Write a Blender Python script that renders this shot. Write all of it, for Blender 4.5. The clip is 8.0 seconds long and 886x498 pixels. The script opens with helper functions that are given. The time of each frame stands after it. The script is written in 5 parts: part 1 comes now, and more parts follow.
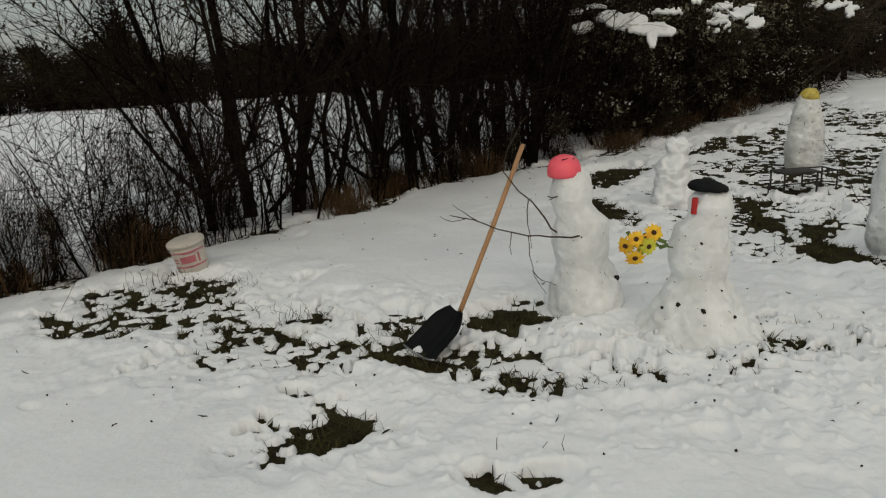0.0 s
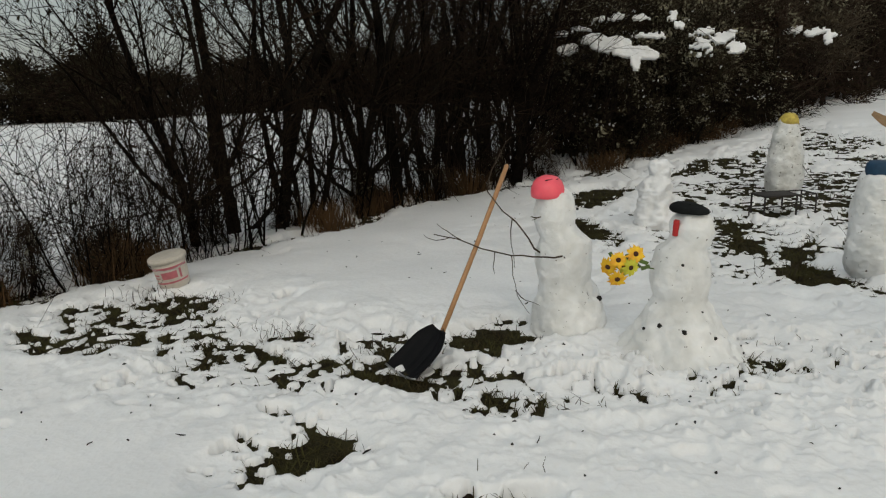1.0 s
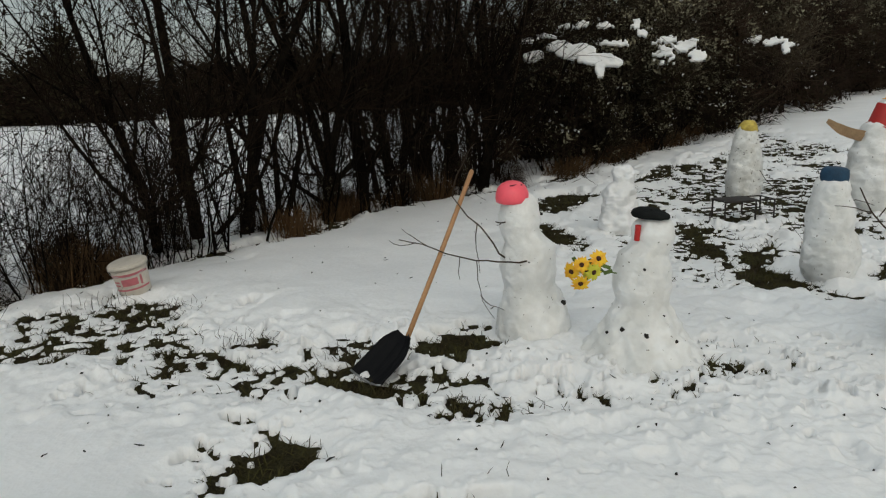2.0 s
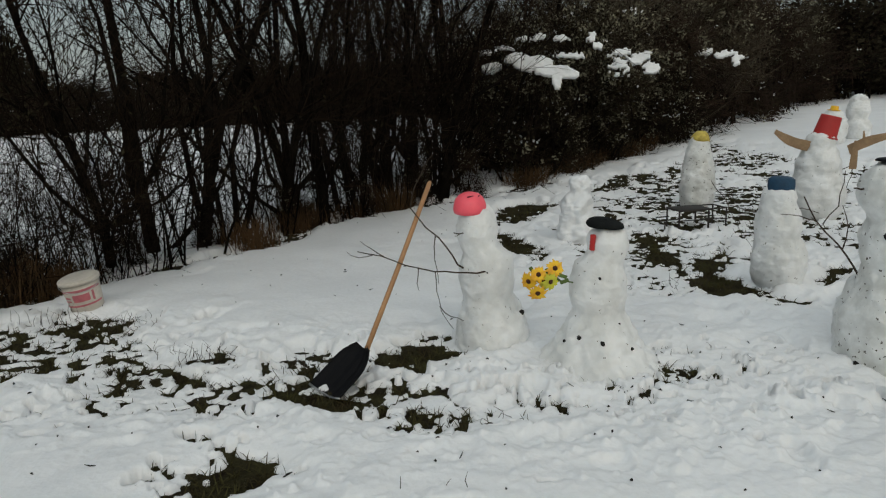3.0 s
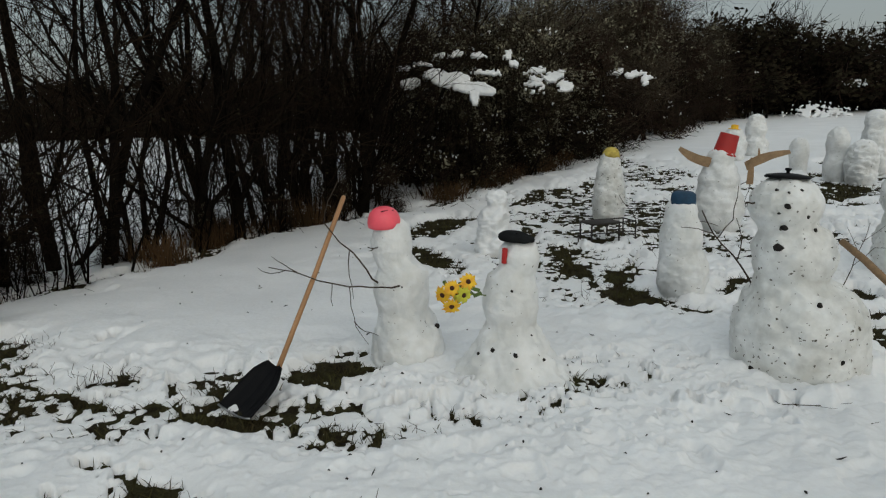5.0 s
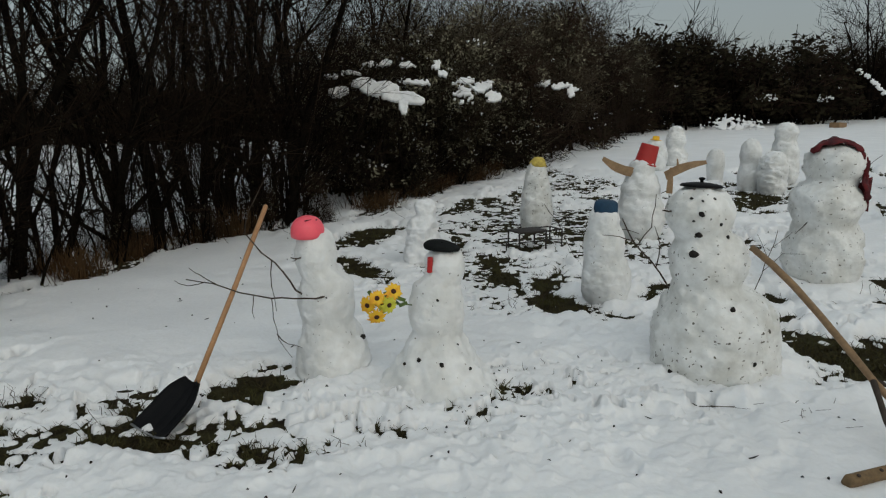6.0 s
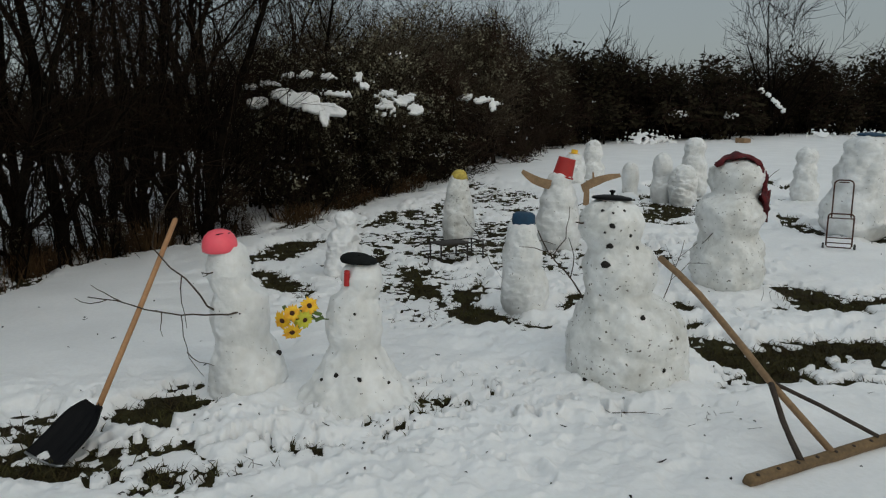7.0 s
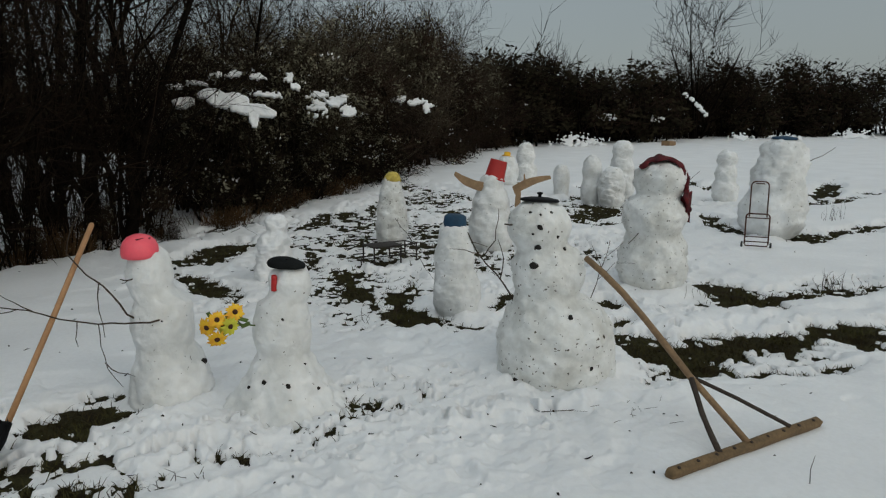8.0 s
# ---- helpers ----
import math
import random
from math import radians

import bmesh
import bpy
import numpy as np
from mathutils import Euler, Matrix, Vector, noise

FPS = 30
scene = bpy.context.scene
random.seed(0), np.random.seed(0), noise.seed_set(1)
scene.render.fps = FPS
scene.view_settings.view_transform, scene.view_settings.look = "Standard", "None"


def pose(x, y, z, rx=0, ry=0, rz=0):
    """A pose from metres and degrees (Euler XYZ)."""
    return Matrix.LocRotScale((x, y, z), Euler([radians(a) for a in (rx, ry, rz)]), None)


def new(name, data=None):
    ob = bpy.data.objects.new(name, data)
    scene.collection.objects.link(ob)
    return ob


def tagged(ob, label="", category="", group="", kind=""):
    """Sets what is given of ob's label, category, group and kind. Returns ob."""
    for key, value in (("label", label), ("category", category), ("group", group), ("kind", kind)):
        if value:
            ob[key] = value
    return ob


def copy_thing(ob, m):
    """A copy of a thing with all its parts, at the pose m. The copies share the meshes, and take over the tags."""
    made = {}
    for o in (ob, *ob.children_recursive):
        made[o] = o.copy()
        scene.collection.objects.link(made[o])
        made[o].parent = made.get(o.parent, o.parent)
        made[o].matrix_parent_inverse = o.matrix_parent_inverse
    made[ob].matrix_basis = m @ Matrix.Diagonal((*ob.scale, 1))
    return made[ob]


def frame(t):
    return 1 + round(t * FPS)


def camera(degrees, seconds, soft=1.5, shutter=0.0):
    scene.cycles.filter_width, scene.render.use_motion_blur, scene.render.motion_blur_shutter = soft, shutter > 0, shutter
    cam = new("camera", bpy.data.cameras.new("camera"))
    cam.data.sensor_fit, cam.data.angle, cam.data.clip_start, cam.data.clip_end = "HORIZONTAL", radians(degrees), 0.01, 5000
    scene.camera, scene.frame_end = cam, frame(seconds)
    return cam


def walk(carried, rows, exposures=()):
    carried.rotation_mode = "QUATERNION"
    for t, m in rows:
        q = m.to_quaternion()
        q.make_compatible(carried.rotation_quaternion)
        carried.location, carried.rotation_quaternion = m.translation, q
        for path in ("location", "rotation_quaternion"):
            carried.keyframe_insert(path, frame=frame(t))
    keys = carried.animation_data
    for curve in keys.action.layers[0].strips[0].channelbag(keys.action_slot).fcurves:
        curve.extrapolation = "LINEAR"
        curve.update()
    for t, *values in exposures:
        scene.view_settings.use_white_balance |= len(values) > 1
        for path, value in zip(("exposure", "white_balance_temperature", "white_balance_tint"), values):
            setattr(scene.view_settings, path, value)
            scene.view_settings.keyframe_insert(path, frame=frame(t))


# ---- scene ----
cam = camera(65.4, 8.0, soft=1.2)
ROWS = [
    (0.0, -0.090, 0.026, 1.573, 74.98, 3.52, 9.42),
    (0.5, -0.077, 0.032, 1.576, 76.01, 2.93, 9.17),
    (1.0, -0.083, 0.026, 1.580, 76.39, 2.59, 8.34),
    (1.5, -0.072, 0.029, 1.578, 76.51, 2.36, 7.21),
    (3.0, -0.034, 0.020, 1.588, 77.44, 2.10, 2.63),
    (3.5, -0.010, 0.008, 1.593, 77.82, 2.19, 1.20),
    (4.0, 0.000, 0.000, 1.600, 77.99, 1.96, -0.42),
    (5.5, 0.047, 0.032, 1.581, 78.74, 1.00, -6.03),
    (6.0, 0.074, 0.043, 1.580, 79.11, 0.72, -9.15),
    (6.5, 0.099, 0.047, 1.580, 79.62, 0.45, -11.92),
    (7.0, 0.128, 0.045, 1.580, 80.07, 0.14, -15.23),
    (7.5, 0.149, 0.039, 1.582, 80.17, 0.10, -17.63),
    (8.0, 0.170, 0.043, 1.583, 80.22, -0.13, -20.49),
]
walk(cam, [(t, pose(x, y, z, rx, ry, rz)) for t, x, y, z, rx, ry, rz in ROWS],
     [(0.0, -0.42, 7050, 6), (0.5, -0.28, 7000, 6), (1.7, -0.26, 6800, 5), (3.0, -0.40, 6600, 4), (4.0, -0.41, 6550, 4), (8.0, -0.54, 6450, 4)])

# ---------------------------------------------------------------- sky and sun: a thick winter overcast
world = bpy.data.worlds.new("overcast")
scene.world = world
world.use_nodes = True
wn, wl = world.node_tree.nodes, world.node_tree.links
wn.clear()
w_out, w_bg = wn.new("ShaderNodeOutputWorld"), wn.new("ShaderNodeBackground")
w_sky = wn.new("ShaderNodeTexSky")
w_sky.sky_type, w_sky.sun_disc = "NISHITA", False
w_sky.sun_elevation, w_sky.sun_rotation = radians(32), radians(150)
w_sky.dust_density, w_sky.air_density = 4.0, 1.0
w_tc, w_sep = wn.new("ShaderNodeTexCoord"), wn.new("ShaderNodeSeparateXYZ")
w_ramp = wn.new("ShaderNodeValToRGB")            # cloud layer: brighter towards the zenith
w_ramp.color_ramp.elements[0].position, w_ramp.color_ramp.elements[0].color = 0.0, (0.44, 0.47, 0.485, 1)
w_ramp.color_ramp.elements[1].position, w_ramp.color_ramp.elements[1].color = 1.0, (0.86, 0.90, 0.93, 1)
e = w_ramp.color_ramp.elements.new(0.30)
e.color = (0.40, 0.43, 0.445, 1)
w_noise = wn.new("ShaderNodeTexNoise")
w_noise.inputs["Scale"].default_value, w_noise.inputs["Detail"].default_value = 1.6, 4
w_nr = wn.new("ShaderNodeMapRange")
w_nr.inputs["To Min"].default_value, w_nr.inputs["To Max"].default_value = 0.86, 1.14
w_mul = wn.new("ShaderNodeVectorMath")
w_mul.operation = "SCALE"
w_str = wn.new("ShaderNodeVectorMath")
w_str.operation = "SCALE"
w_str.inputs["Scale"].default_value = 0.05
w_add = wn.new("ShaderNodeVectorMath")
w_add.operation = "ADD"
wl.new(w_tc.outputs["Generated"], w_sep.inputs[0])
wl.new(w_tc.outputs["Generated"], w_noise.inputs["Vector"])
wl.new(w_noise.outputs["Fac"], w_nr.inputs["Value"])
wl.new(w_sep.outputs["Z"], w_ramp.inputs["Fac"])
wl.new(w_ramp.outputs["Color"], w_mul.inputs[0])
wl.new(w_nr.outputs["Result"], w_mul.inputs["Scale"])
wl.new(w_sky.outputs["Color"], w_str.inputs[0])
wl.new(w_mul.outputs["Vector"], w_add.inputs[0])
wl.new(w_str.outputs["Vector"], w_add.inputs[1])
wl.new(w_add.outputs["Vector"], w_bg.inputs["Color"])
w_bg.inputs["Strength"].default_value = 0.78
wl.new(w_bg.outputs[0], w_out.inputs["Surface"])

sun = new("sun", bpy.data.lights.new("sun", "SUN"))
sun.data.energy, sun.data.angle, sun.data.color = 0.55, radians(40), (1.0, 0.97, 0.93)
sun.matrix_world = pose(0, 0, 20, 48, 0, 150 - 180 + 12)


# ---------------------------------------------------------------- materials
def material(name, base, rough=0.7, metal=0.0, spread=0.25, scale=8.0, bump=0.3, bump_scale=40.0, dist=0.004,
             dark=None, spots=None, random_tint=0.0, gloss=0.5, sss=0.0):
    """Grain and stains at two scales. dark: second colour of the stains. spots: (colour, scale, threshold)."""
    m = bpy.data.materials.new(name)
    m.use_nodes = True
    n, l = m.node_tree.nodes, m.node_tree.links
    b = n["Principled BSDF"]
    b.inputs["Roughness"].default_value, b.inputs["Metallic"].default_value = rough, metal
    b.inputs["Specular IOR Level"].default_value = gloss
    if sss:                                       # light that soaks into the snow
        b.inputs["Subsurface Weight"].default_value, b.inputs["Subsurface Scale"].default_value = sss, 0.035
        b.inputs["Subsurface Radius"].default_value = (1.0, 1.05, 1.1)
    tc = n.new("ShaderNodeTexCoord")
    big, fine = n.new("ShaderNodeTexNoise"), n.new("ShaderNodeTexNoise")
    big.inputs["Scale"].default_value, big.inputs["Detail"].default_value = scale, 5
    fine.inputs["Scale"].default_value, fine.inputs["Detail"].default_value = bump_scale, 6
    for t in (big, fine):
        l.new(tc.outputs["Object"], t.inputs["Vector"])
    second = dark or tuple(c * (1 - spread) for c in base)
    ramp = n.new("ShaderNodeValToRGB")
    ramp.color_ramp.elements[0].position, ramp.color_ramp.elements[0].color = 0.36, (*second, 1)
    ramp.color_ramp.elements[1].position, ramp.color_ramp.elements[1].color = 0.64, (*base, 1)
    l.new(big.outputs["Fac"], ramp.inputs["Fac"])
    grain = n.new("ShaderNodeMapRange")
    grain.inputs["From Min"].default_value, grain.inputs["From Max"].default_value = 0.3, 0.7
    grain.inputs["To Min"].default_value, grain.inputs["To Max"].default_value = 1 - spread * 0.7, 1 + spread * 0.2
    l.new(fine.outputs["Fac"], grain.inputs["Value"])
    mul = n.new("ShaderNodeVectorMath")
    mul.operation = "SCALE"
    l.new(ramp.outputs["Color"], mul.inputs[0])
    l.new(grain.outputs["Result"], mul.inputs["Scale"])
    out = mul.outputs["Vector"]
    if random_tint:
        info, rr = n.new("ShaderNodeObjectInfo"), n.new("ShaderNodeMapRange")
        rr.inputs["To Min"].default_value, rr.inputs["To Max"].default_value = 1 - random_tint, 1 + random_tint
        l.new(info.outputs["Random"], rr.inputs["Value"])
        m2 = n.new("ShaderNodeVectorMath")
        m2.operation = "SCALE"
        l.new(out, m2.inputs[0])
        l.new(rr.outputs["Result"], m2.inputs["Scale"])
        out = m2.outputs["Vector"]
    if spots:
        colour, sc, thr = spots
        sp, sr = n.new("ShaderNodeTexNoise"), n.new("ShaderNodeMapRange")
        sp.inputs["Scale"].default_value, sp.inputs["Detail"].default_value = sc, 2
        sr.inputs["From Min"].default_value, sr.inputs["From Max"].default_value = thr, thr + 0.03
        l.new(tc.outputs["Object"], sp.inputs["Vector"])
        l.new(sp.outputs["Fac"], sr.inputs["Value"])
        mix = n.new("ShaderNodeMix")
        mix.data_type = "RGBA"
        l.new(sr.outputs["Result"], mix.inputs["Factor"])
        l.new(out, mix.inputs["A"])
        mix.inputs["B"].default_value = (*colour, 1)
        out = mix.outputs["Result"]
    l.new(out, b.inputs["Base Color"])
    if bump:
        bp = n.new("ShaderNodeBump")
        bp.inputs["Strength"].default_value, bp.inputs["Distance"].default_value = bump, dist
        l.new(fine.outputs["Fac"], bp.inputs["Height"])
        l.new(bp.outputs["Normal"], b.inputs["Normal"])
    return m


SNOW = material("snow", (0.86, 0.87, 0.88), 0.55, spread=0.06, scale=1.3, bump=0.45, bump_scale=34, dist=0.012,
                dark=(0.80, 0.81, 0.82), sss=0.5)
PACKED = material("packed_snow", (0.85, 0.86, 0.86), 0.5, spread=0.10, scale=5, bump=0.7, bump_scale=22, dist=0.014,
                  dark=(0.69, 0.695, 0.68), spots=((0.10, 0.085, 0.06), 38, 0.715), sss=0.5)
DIRTY = material("soiled_snow", (0.83, 0.84, 0.83), 0.5, spread=0.14, scale=5, bump=0.8, bump_scale=20, dist=0.016,
                 dark=(0.65, 0.65, 0.62), spots=((0.07, 0.06, 0.04), 36, 0.67), sss=0.5)
SOIL = material("turf", (0.046, 0.043, 0.019), 0.9, spread=0.5, scale=9, bump=1.0, bump_scale=60, dist=0.02,
                dark=(0.020, 0.015, 0.009), gloss=0.05)
GRASS = material("grass", (0.066, 0.062, 0.022), 0.7, spread=0.4, scale=5, bump=0, dark=(0.040, 0.030, 0.015), gloss=0.05)
STRAW = material("dry_grass", (0.115, 0.066, 0.032), 0.8, spread=0.4, scale=3, bump=0, dark=(0.065, 0.042, 0.022), gloss=0.05)
# bark and twigs below real wood tone: the hedge's inner shade is in their colour
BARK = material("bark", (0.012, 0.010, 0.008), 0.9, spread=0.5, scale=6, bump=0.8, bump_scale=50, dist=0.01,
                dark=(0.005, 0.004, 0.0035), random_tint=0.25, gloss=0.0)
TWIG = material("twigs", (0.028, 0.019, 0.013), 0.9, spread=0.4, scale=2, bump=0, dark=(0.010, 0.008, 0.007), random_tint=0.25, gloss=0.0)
BRUSHWOOD = material("brushwood", (0.115, 0.094, 0.066), 0.9, spread=0.4, scale=2, bump=0, dark=(0.050, 0.040, 0.028), random_tint=0.25, gloss=0.05)
RUSSET = material("russet_twigs", (0.046, 0.028, 0.019), 0.9, spread=0.4, scale=2, bump=0, dark=(0.022, 0.015, 0.012), random_tint=0.25, gloss=0.05)
LEAF = material("withered_leaves", (0.045, 0.038, 0.023), 0.8, spread=0.5, scale=2.5, bump=0, dark=(0.012, 0.011, 0.008), random_tint=0.2, gloss=0.0)
DRYLEAF = material("dry_leaves", (0.105, 0.085, 0.052), 0.8, spread=0.5, scale=2.5, bump=0, dark=(0.035, 0.028, 0.018), random_tint=0.2, gloss=0.05)
FLUFF = material("seed_heads", (0.34, 0.32, 0.23), 0.95, spread=0.35, scale=3, bump=0, dark=(0.12, 0.11, 0.075), gloss=0.05)
STICK = material("stick_bark", (0.085, 0.065, 0.050), 0.85, spread=0.4, scale=14, bump=0.5, bump_scale=90, dist=0.003, gloss=0.05)
STONE = material("dark_stone", (0.035, 0.032, 0.030), 0.75, spread=0.4, scale=25, bump=0.6, bump_scale=80, gloss=0.05)
PINK = material("pink_plastic", (0.98, 0.115, 0.16), 0.38, spread=0.06, scale=9, bump=0.05)
BLACK = material("black_plastic", (0.006, 0.006, 0.007), 0.5, spread=0.3, scale=9, bump=0.15, bump_scale=120, dark=(0.009, 0.009, 0.010), gloss=0.07)
FELT = material("black_felt", (0.018, 0.020, 0.020), 0.95, spread=0.4, scale=15, bump=0.5, bump_scale=200, dist=0.002, gloss=0.05)
ALU = material("aluminium", (0.55, 0.55, 0.55), 0.4, 1.0, spread=0.2, scale=15, bump=0.2, bump_scale=120)
ASH = material("ash_wood", (0.46, 0.25, 0.115), 0.6, spread=0.2, scale=6, bump=0.25, bump_scale=70, dist=0.002, dark=(0.36, 0.19, 0.085))
OLDWOOD = material("weathered_wood", (0.28, 0.175, 0.09), 0.75, spread=0.35, scale=8, bump=0.5, bump_scale=60, dist=0.003, dark=(0.20, 0.125, 0.065))
BEAM = material("beam_wood", (0.19, 0.12, 0.055), 0.8, spread=0.4, scale=7, bump=0.6, bump_scale=50, dist=0.004, dark=(0.13, 0.085, 0.040))
GREYWOOD = material("grey_stick", (0.075, 0.060, 0.050), 0.8, spread=0.3, scale=10, bump=0.4, bump_scale=60, gloss=0.05)
BOARD = material("cardboard", (0.38, 0.25, 0.14), 0.85, spread=0.25, scale=9, bump=0.3, bump_scale=80, dark=(0.28, 0.18, 0.10))
RED = material("red_plastic", (0.48, 0.014, 0.014), 0.45, spread=0.12, scale=8, bump=0.1)
REDHAT = material("red_card", (0.42, 0.012, 0.009), 0.6, spread=0.15, scale=6, bump=0.15)
SCARLET = material("dark_red_cloth", (0.13, 0.007, 0.010), 0.9, spread=0.45, scale=16, bump=0.7, bump_scale=120, dist=0.004, dark=(0.05, 0.004, 0.008))
BLUE = material("blue_cloth", (0.010, 0.055, 0.115), 0.75, spread=0.3, scale=12, bump=0.4, bump_scale=100, dist=0.003)
YELLOW = material("yellow_cap", (0.60, 0.47, 0.09), 0.6, spread=0.25, scale=18, bump=0.2, dark=(0.42, 0.31, 0.05))
PETAL = material("sunflower_petals", (0.86, 0.55, 0.02), 0.6, spread=0.15, scale=30, bump=0, dark=(0.80, 0.36, 0.015))
LIMEPETAL = material("lime_petals", (0.62, 0.60, 0.05), 0.6, spread=0.15, scale=30, bump=0)
SEEDS = material("flower_heart", (0.070, 0.022, 0.008), 0.9, spread=0.4, scale=60, bump=0.8, bump_scale=300)
GREEN = material("leaf_green", (0.10, 0.16, 0.03), 0.6, spread=0.3, scale=20, bump=0)
PAIL = material("off_white_plastic", (0.62, 0.57, 0.50), 0.5, spread=0.15, scale=5, bump=0.1)
LABEL = material("faded_pink_print", (0.58, 0.17, 0.20), 0.55, spread=0.2, scale=12, bump=0)
RUST = material("rusty_steel", (0.11, 0.045, 0.028), 0.7, 0.3, spread=0.4, scale=20, bump=0.4, bump_scale=150, dist=0.002)
IRON = material("dark_iron", (0.035, 0.028, 0.024), 0.7, 0.3, spread=0.4, scale=20, bump=0.4, bump_scale=120, dist=0.002)
RUBBER = material("grey_rubber", (0.05, 0.05, 0.05), 0.8, spread=0.2, bump=0.2)


# ---------------------------------------------------------------- mesh helpers
def hashed(ix, iy, seed):
    n = (ix.astype(np.int64) * 374761393 + iy.astype(np.int64) * 668265263 + seed * 1442695041) & 0x7FFFFFFF
    n = ((n ^ (n >> 13)) * 1274126177) & 0x7FFFFFFF
    return ((n ^ (n >> 16)) & 0xFFFF) / 65535.0


def vnoise(x, y, seed):
    ix, iy = np.floor(x), np.floor(y)
    fx, fy = x - ix, y - iy
    fx, fy = fx * fx * (3 - 2 * fx), fy * fy * (3 - 2 * fy)
    a, b = hashed(ix, iy, seed), hashed(ix + 1, iy, seed)
    c, d = hashed(ix, iy + 1, seed), hashed(ix + 1, iy + 1, seed)
    return (a + (b - a) * fx) * (1 - fy) + (c + (d - c) * fx) * fy - 0.5


def fbm(x, y, size, seed, octaves=3):
    total, amp, f = 0.0, 1.0, 1.0 / size
    for k in range(octaves):
        total = total + amp * vnoise(x * f + 37.1 * k, y * f - 11.7 * k, seed + k)
        amp, f = amp * 0.5, f * 2.03
    return total


def land(x, y):
    """Height of the turf: level near by, rising gently along the hedge, falling a little beyond it."""
    x, y = np.asarray(x, float), np.asarray(y, float)
    s = (x + 2.5) * 0.893 - (y - 8) * 0.45
    a = (x + 2.5) * 0.45 + (y - 8) * 0.893
    right = 1 / (1 + np.exp(-np.clip((s - 0.5) / 1.2, -40, 40)))
    rise = np.minimum(0.105 * np.logaddexp(0, (a - 1) / 3), 2.0)
    drop = -0.15 * (1 - np.exp(-np.maximum(-s, 0) / 12))
    return right * rise + drop


def link(name, me, mat, parent=None, label="", smooth=True):
    me.materials.append(mat)
    if smooth:
        me.shade_smooth()
    ob = new(name, me)
    ob.parent = parent
    return tagged(ob, label)


def raw(name, verts, faces, mat, parent=None, label="", smooth=True):
    me = bpy.data.meshes.new(name)
    me.from_pydata(verts, [], faces)
    me.update()
    return link(name, me, mat, parent, label, smooth)


def part(name, bm, mat, parent=None, label="", smooth=True):
    me = bpy.data.meshes.new(name)
    bmesh.ops.recalc_face_normals(bm, faces=bm.faces)
    bm.to_mesh(me)
    bm.free()
    return link(name, me, mat, parent, label, smooth)


def thing(name, x, y, z, label, category, group="", kind="", rz=0, rx=0, ry=0):
    ob = new(name)
    ob.matrix_basis = pose(x, y, z, rx, ry, rz)
    return tagged(ob, label, category, group, kind)


class Soup:
    """Collects tubes, leaves and blades into one mesh."""

    def __init__(self):
        self.v, self.f = [], []

    def tube(self, pts, radii, sides=5, cap=True):
        pts = [Vector(p) for p in pts]
        base = len(self.v)
        ref = Vector((0.31, 0.87, 0.38))
        for i, p in enumerate(pts):
            d = (pts[min(i + 1, len(pts) - 1)] - pts[max(i - 1, 0)]).normalized()
            u = d.cross(ref)
            if u.length < 0.05:
                u = d.cross(Vector((1, 0, 0)))
            u.normalize()
            w = d.cross(u)
            for k in range(sides):
                a = 2 * math.pi * k / sides
                self.v.append(tuple(p + (u * math.cos(a) + w * math.sin(a)) * radii[i]))
        for i in range(len(pts) - 1):
            for k in range(sides):
                a, b = base + i * sides + k, base + i * sides + (k + 1) % sides
                self.f.append((a, b, b + sides, a + sides))
        if cap and sides > 3:
            self.f.append(tuple(base + k for k in reversed(range(sides))))
            self.f.append(tuple(base + (len(pts) - 1) * sides + k for k in range(sides)))

    def leaf(self, p, size, rng):
        d = Vector((rng.gauss(0, 1), rng.gauss(0, 1), rng.gauss(0, 1))).normalized()
        u = d.cross(Vector((rng.gauss(0, 1), rng.gauss(0, 1), rng.gauss(0, 1)))).normalized()
        p, b = Vector(p), len(self.v)
        bend = d.cross(u) * size * 0.25
        self.v += [tuple(p - u * size), tuple(p + d * size * 0.45 + bend), tuple(p + u * size), tuple(p - d * size * 0.45 + bend)]
        self.f += [(b, b + 1, b + 3), (b + 1, b + 2, b + 3)]

    def blade(self, p, tip, width, rng):
        p, tip, b = Vector(p), Vector(tip), len(self.v)
        a = rng.uniform(0, 6.28)
        s = Vector((math.cos(a), math.sin(a), 0)) * width
        mid = p.lerp(tip, 0.55) + Vector((0, 0, (tip - p).length * 0.12))
        self.v += [tuple(p - s), tuple(p + s), tuple(mid + s * 0.7), tuple(mid - s * 0.7), tuple(tip)]
        self.f += [(b, b + 1, b + 2, b + 3), (b + 3, b + 2, b + 4)]

    def mesh(self, name):
        me = bpy.data.meshes.new(name)
        me.from_pydata(self.v, [], self.f)
        me.update()
        return me

    def done(self, name, mat, parent=None, label="", smooth=True):
        return link(name, self.mesh(name), mat, parent, label, smooth)


def lathe(profile, seg=24, sx=1.0, sy=1.0):
    """A bmesh turned from (radius, height) pairs, open where the ends have a radius."""
    bm = bmesh.new()
    rings = []
    for r, z in profile:
        rings.append([bm.verts.new((r * sx * math.cos(2 * math.pi * k / seg), r * sy * math.sin(2 * math.pi * k / seg), z)) for k in range(seg)]
                     if r > 1e-6 else [bm.verts.new((0, 0, z))])
    for a, b in zip(rings, rings[1:]):
        for k in range(seg):
            j = (k + 1) % seg
            if len(a) == 1 and len(b) > 1:
                bm.faces.new((a[0], b[k], b[j]))
            elif len(b) == 1 and len(a) > 1:
                bm.faces.new((a[k], b[0], a[j]))
            elif len(a) > 1:
                bm.faces.new((a[k], b[k], b[j], a[j]))
    return bm


